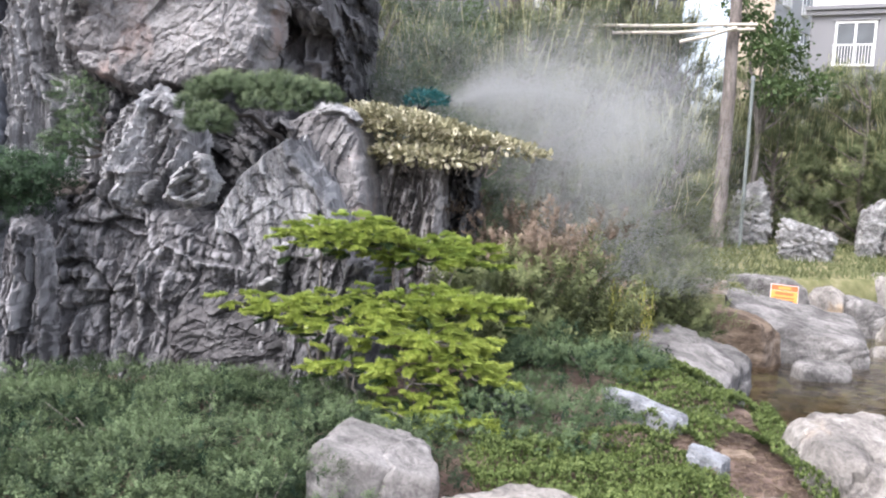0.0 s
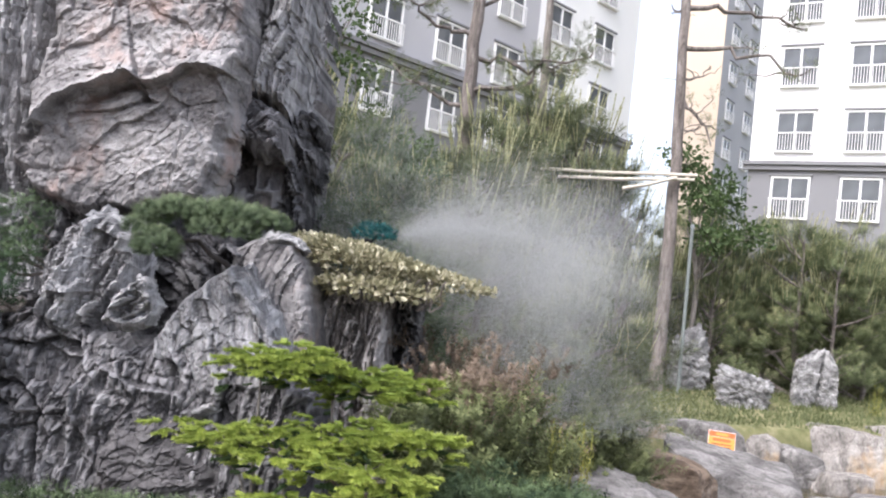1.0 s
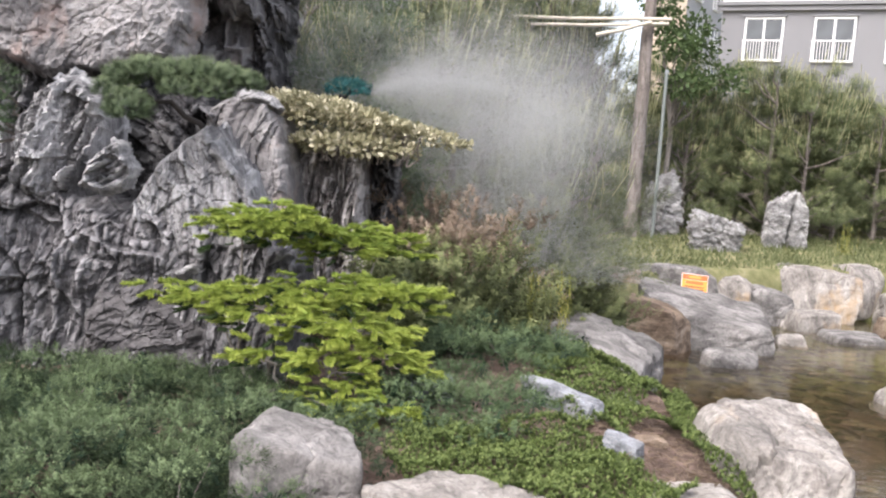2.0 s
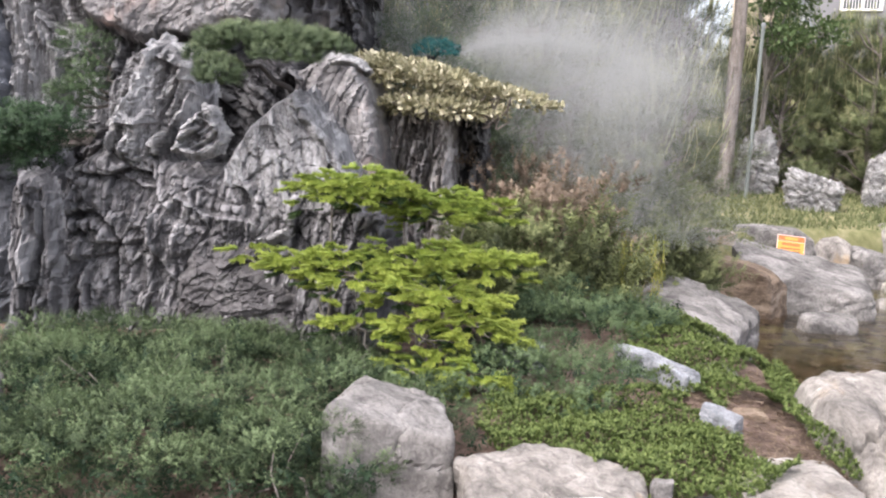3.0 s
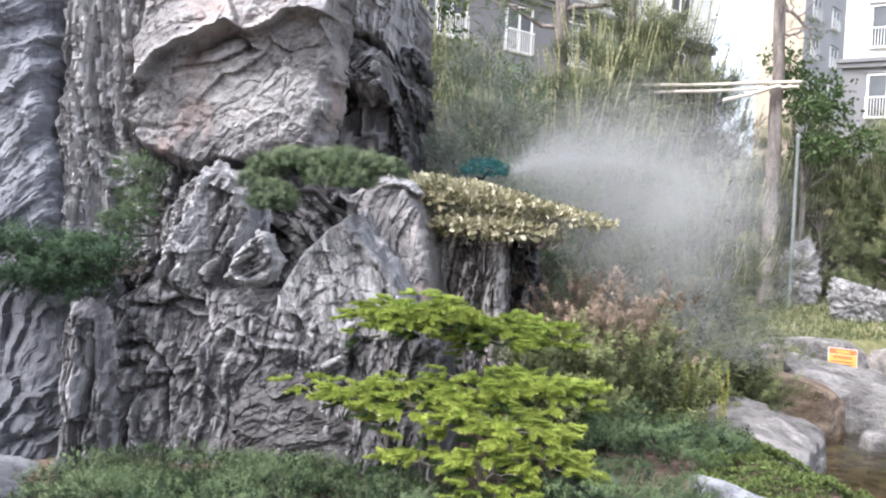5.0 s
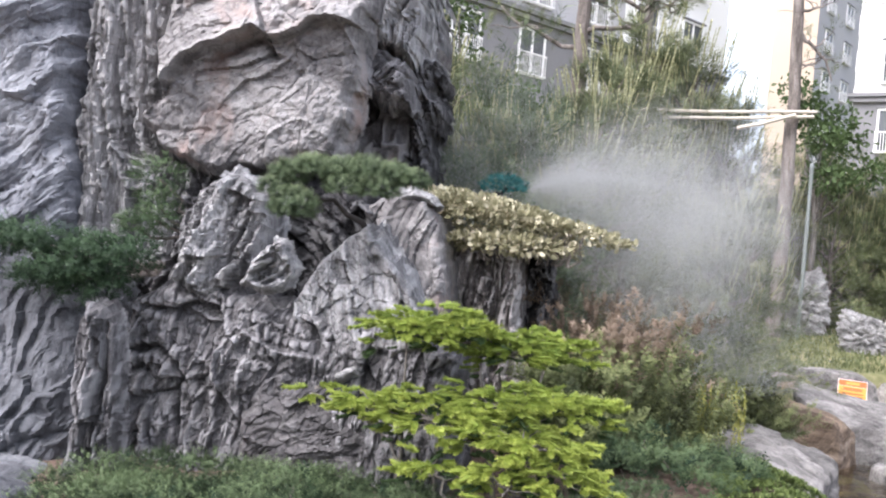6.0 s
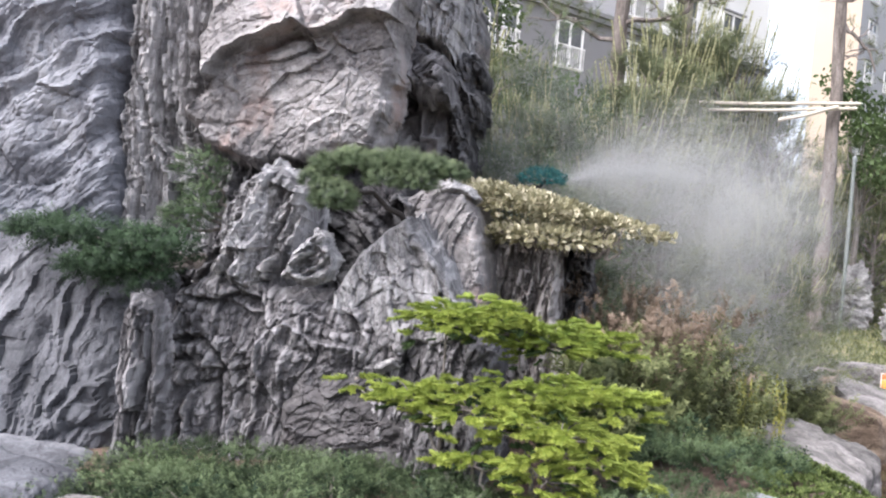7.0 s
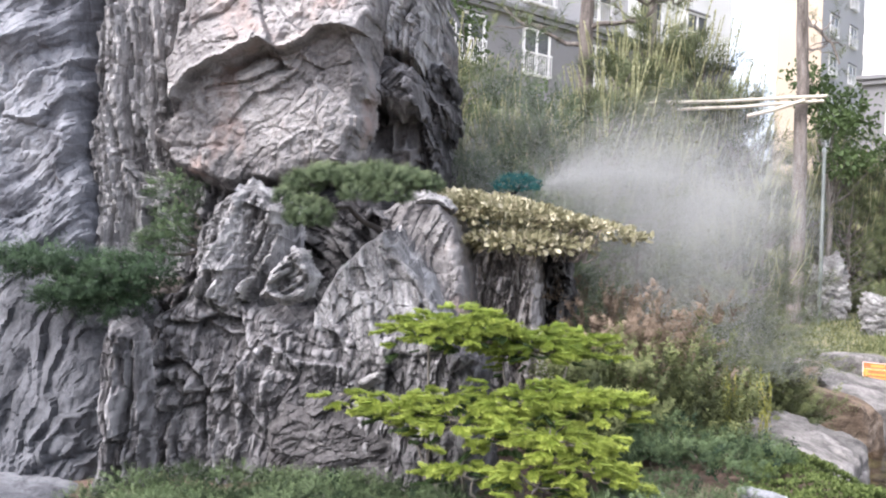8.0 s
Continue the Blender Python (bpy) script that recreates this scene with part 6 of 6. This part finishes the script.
warning_sign(pose(0.131, 3.06, 0.397, -8, -8, 0) @ Matrix.Translation((0, 0, 0)), "red and yellow warning sign leaning on a cream boulder", SIGN_RED, SIGN_YELLOW, True)
warning_sign(pose(3.03, 11.72, 0.43, -15, 3, 0), "faded orange warning sign leaning on a pond boulder", SIGN_FADED, SIGN_AMBER, False)

# ---------------------------------------------------------------- apartment buildings
WALL_WHITE = plain("white_render", (0.78, 0.78, 0.77), 0.8, grain=0.03, scale=0.8)
WALL_GREY = plain("grey_render", (0.2, 0.2, 0.21), 0.8, grain=0.06, scale=0.8)
WALL_PALE = plain("pale_grey_render", (0.42, 0.42, 0.44), 0.8, grain=0.05, scale=0.8)
WALL_PEACH = plain("peach_wall", (0.6, 0.5, 0.4), 0.8, grain=0.05, scale=0.6)
FRAME = plain("white_window_frame", (0.8, 0.8, 0.8), 0.4, grain=0.03)
GLASS, n, l, p = material("dark_window_glass", 0.08, 0.6)
l.new(ramp(n, l, texture(n, l, 0.5, 2), [(0.3, (0.03, 0.035, 0.04)), (0.7, (0.1, 0.11, 0.12))]), p.inputs["Base Color"])


def window_parts(w, h, rail):
    """Meshes of one sliding window: frame, glass, hood and railing."""
    fr = bmesh.new()
    t = 0.09
    for x0, x1, z0, z1 in ((0, w, 0, t), (0, w, h - t, h), (0, t, t, h - t), (w - t, w, t, h - t), (w / 2 - t / 2, w / 2 + t / 2, t, h - t)):
        box(fr, x0, -0.06, z0, x1, 0.04, z1)
    gl = bmesh.new()
    box(gl, t, 0.0, t, w - t, 0.02, h - t)
    hood = bmesh.new()
    box(hood, -0.08, -0.12, h + 0.02, w + 0.08, 0.0, h + 0.1)
    ra = bmesh.new()
    if rail:
        top = h * 0.46
        for z in (0.04, top):
            box(ra, -0.03, -0.16, z, w + 0.03, -0.11, z + 0.05)
        k = 14
        for i in range(k + 1):
            box(ra, w * i / k - 0.012, -0.145, 0.09, w * i / k + 0.012, -0.125, top)
    out = []
    for nm, bm in (("window", fr), ("pane", gl), ("hood", hood), ("railing", ra)):
        me = bpy.data.meshes.new(nm)
        bm.to_mesh(me)
        bm.free()
        out.append(me)
    return out


def apartment(label, origin, direction, length, depth, z0, z1, columns, base_top, wall_mat, base_mat, storey, first, sizes, split=None, split_mat=None, groove=True):
    """A block of flats. columns: (start, width) of the windows along the facade; first: height of the lowest sill."""
    ang = math.degrees(math.atan2(direction[1], direction[0]))
    ob = thing("apartment_building", label, "building", (origin[0], origin[1], 0), "apartment buildings")
    ob.rotation_euler = (0, 0, radians(ang))

    def wall(name, x0, x1, a, b, mat, proud=0.0):
        bm = bmesh.new()
        box(bm, x0, -proud, a, x1, depth, b)
        part(name, bm, mat, ob)

    wall("base_wall", 0, length, z0, base_top, base_mat, 0.04)
    if split:
        wall("wall", 0, split, base_top, z1, wall_mat)
        wall("wall", split, length, base_top, z1, split_mat)
    else:
        wall("wall", 0, length, base_top, z1, wall_mat)
    for a, b, pr in ((base_top - 0.32, base_top - 0.14, 0.22), (base_top - 0.1, base_top + 0.06, 0.32)):
        bm = bmesh.new()
        box(bm, -0.2, -pr, a, length + 0.1, -0.045, b)
        part("cornice", bm, base_mat, ob)
    if groove:
        z = base_top + 0.55
        while z < z1:
            bm = bmesh.new()
            box(bm, 0, -0.025, z, length, -0.004, z + 0.5)
            z += 0.56
            part("panel", bm, wall_mat, ob) if z < base_top + 9 and not split else bm.free()
    bm = bmesh.new()
    box(bm, -0.4, -0.4, z1, length + 0.4, depth + 0.4, z1 + 0.5)
    part("roof", bm, base_mat, ob)
    low = window_parts(sizes[0][0], sizes[0][1], True)
    high = window_parts(sizes[1][0], sizes[1][1], True)
    floor = 0
    z = first
    while z + storey < z1 and floor < 7:
        fr, gl, ho, ra = low if floor == 0 else high
        for s in columns:
            w = part("window", fr, FRAME, ob)
            w.location = (s, -0.06, z)
            for nm, me, mat in (("pane", gl, GLASS), ("hood", ho, WALL_GREY), ("railing", ra, FRAME)):
                part(nm, me, mat, w)
        z = (first + storey + sizes[2]) if floor == 0 else z + storey
        floor += 1
    return ob


apartment("white block of flats with a grey ground floor", (11.94, 46.07), (0.85, -0.53), 30, 12, -2.0, 42, [1.08 + 2.95 * i for i in range(9)], 9.45, WALL_WHITE, WALL_GREY, 2.93, 6.93,
          ((1.7, 1.92), (1.7, 1.88), 0.04), groove=False)
apartment("grey and white block of flats behind pines", (-16.46, 22.4), (0.63, 0.78), 37.5, 12, -2.0, 42, [7.2 + 3.75 * i for i in range(8)], 10.75, WALL_PALE, WALL_GREY, 2.9, 8.3,
          ((1.6, 1.85), (1.8, 1.75), -0.1), split=29.0, split_mat=WALL_WHITE)
tower = apartment("peach and grey tower of flats far behind", (16.8, 75.0), (0.52, 0.854), 13, 3.2, -2.0, 60, [1.5, 6.0, 9.5], 6.0, WALL_PALE, WALL_PALE, 2.9, 9.0,
                  ((1.7, 1.6), (1.7, 1.6), 0.0))
bm = bmesh.new()
box(bm, -0.05, 0.0, -2, -0.005, 3.2, 60)
part("gable_wall", bm, WALL_PEACH, tower, "peach gable wall")
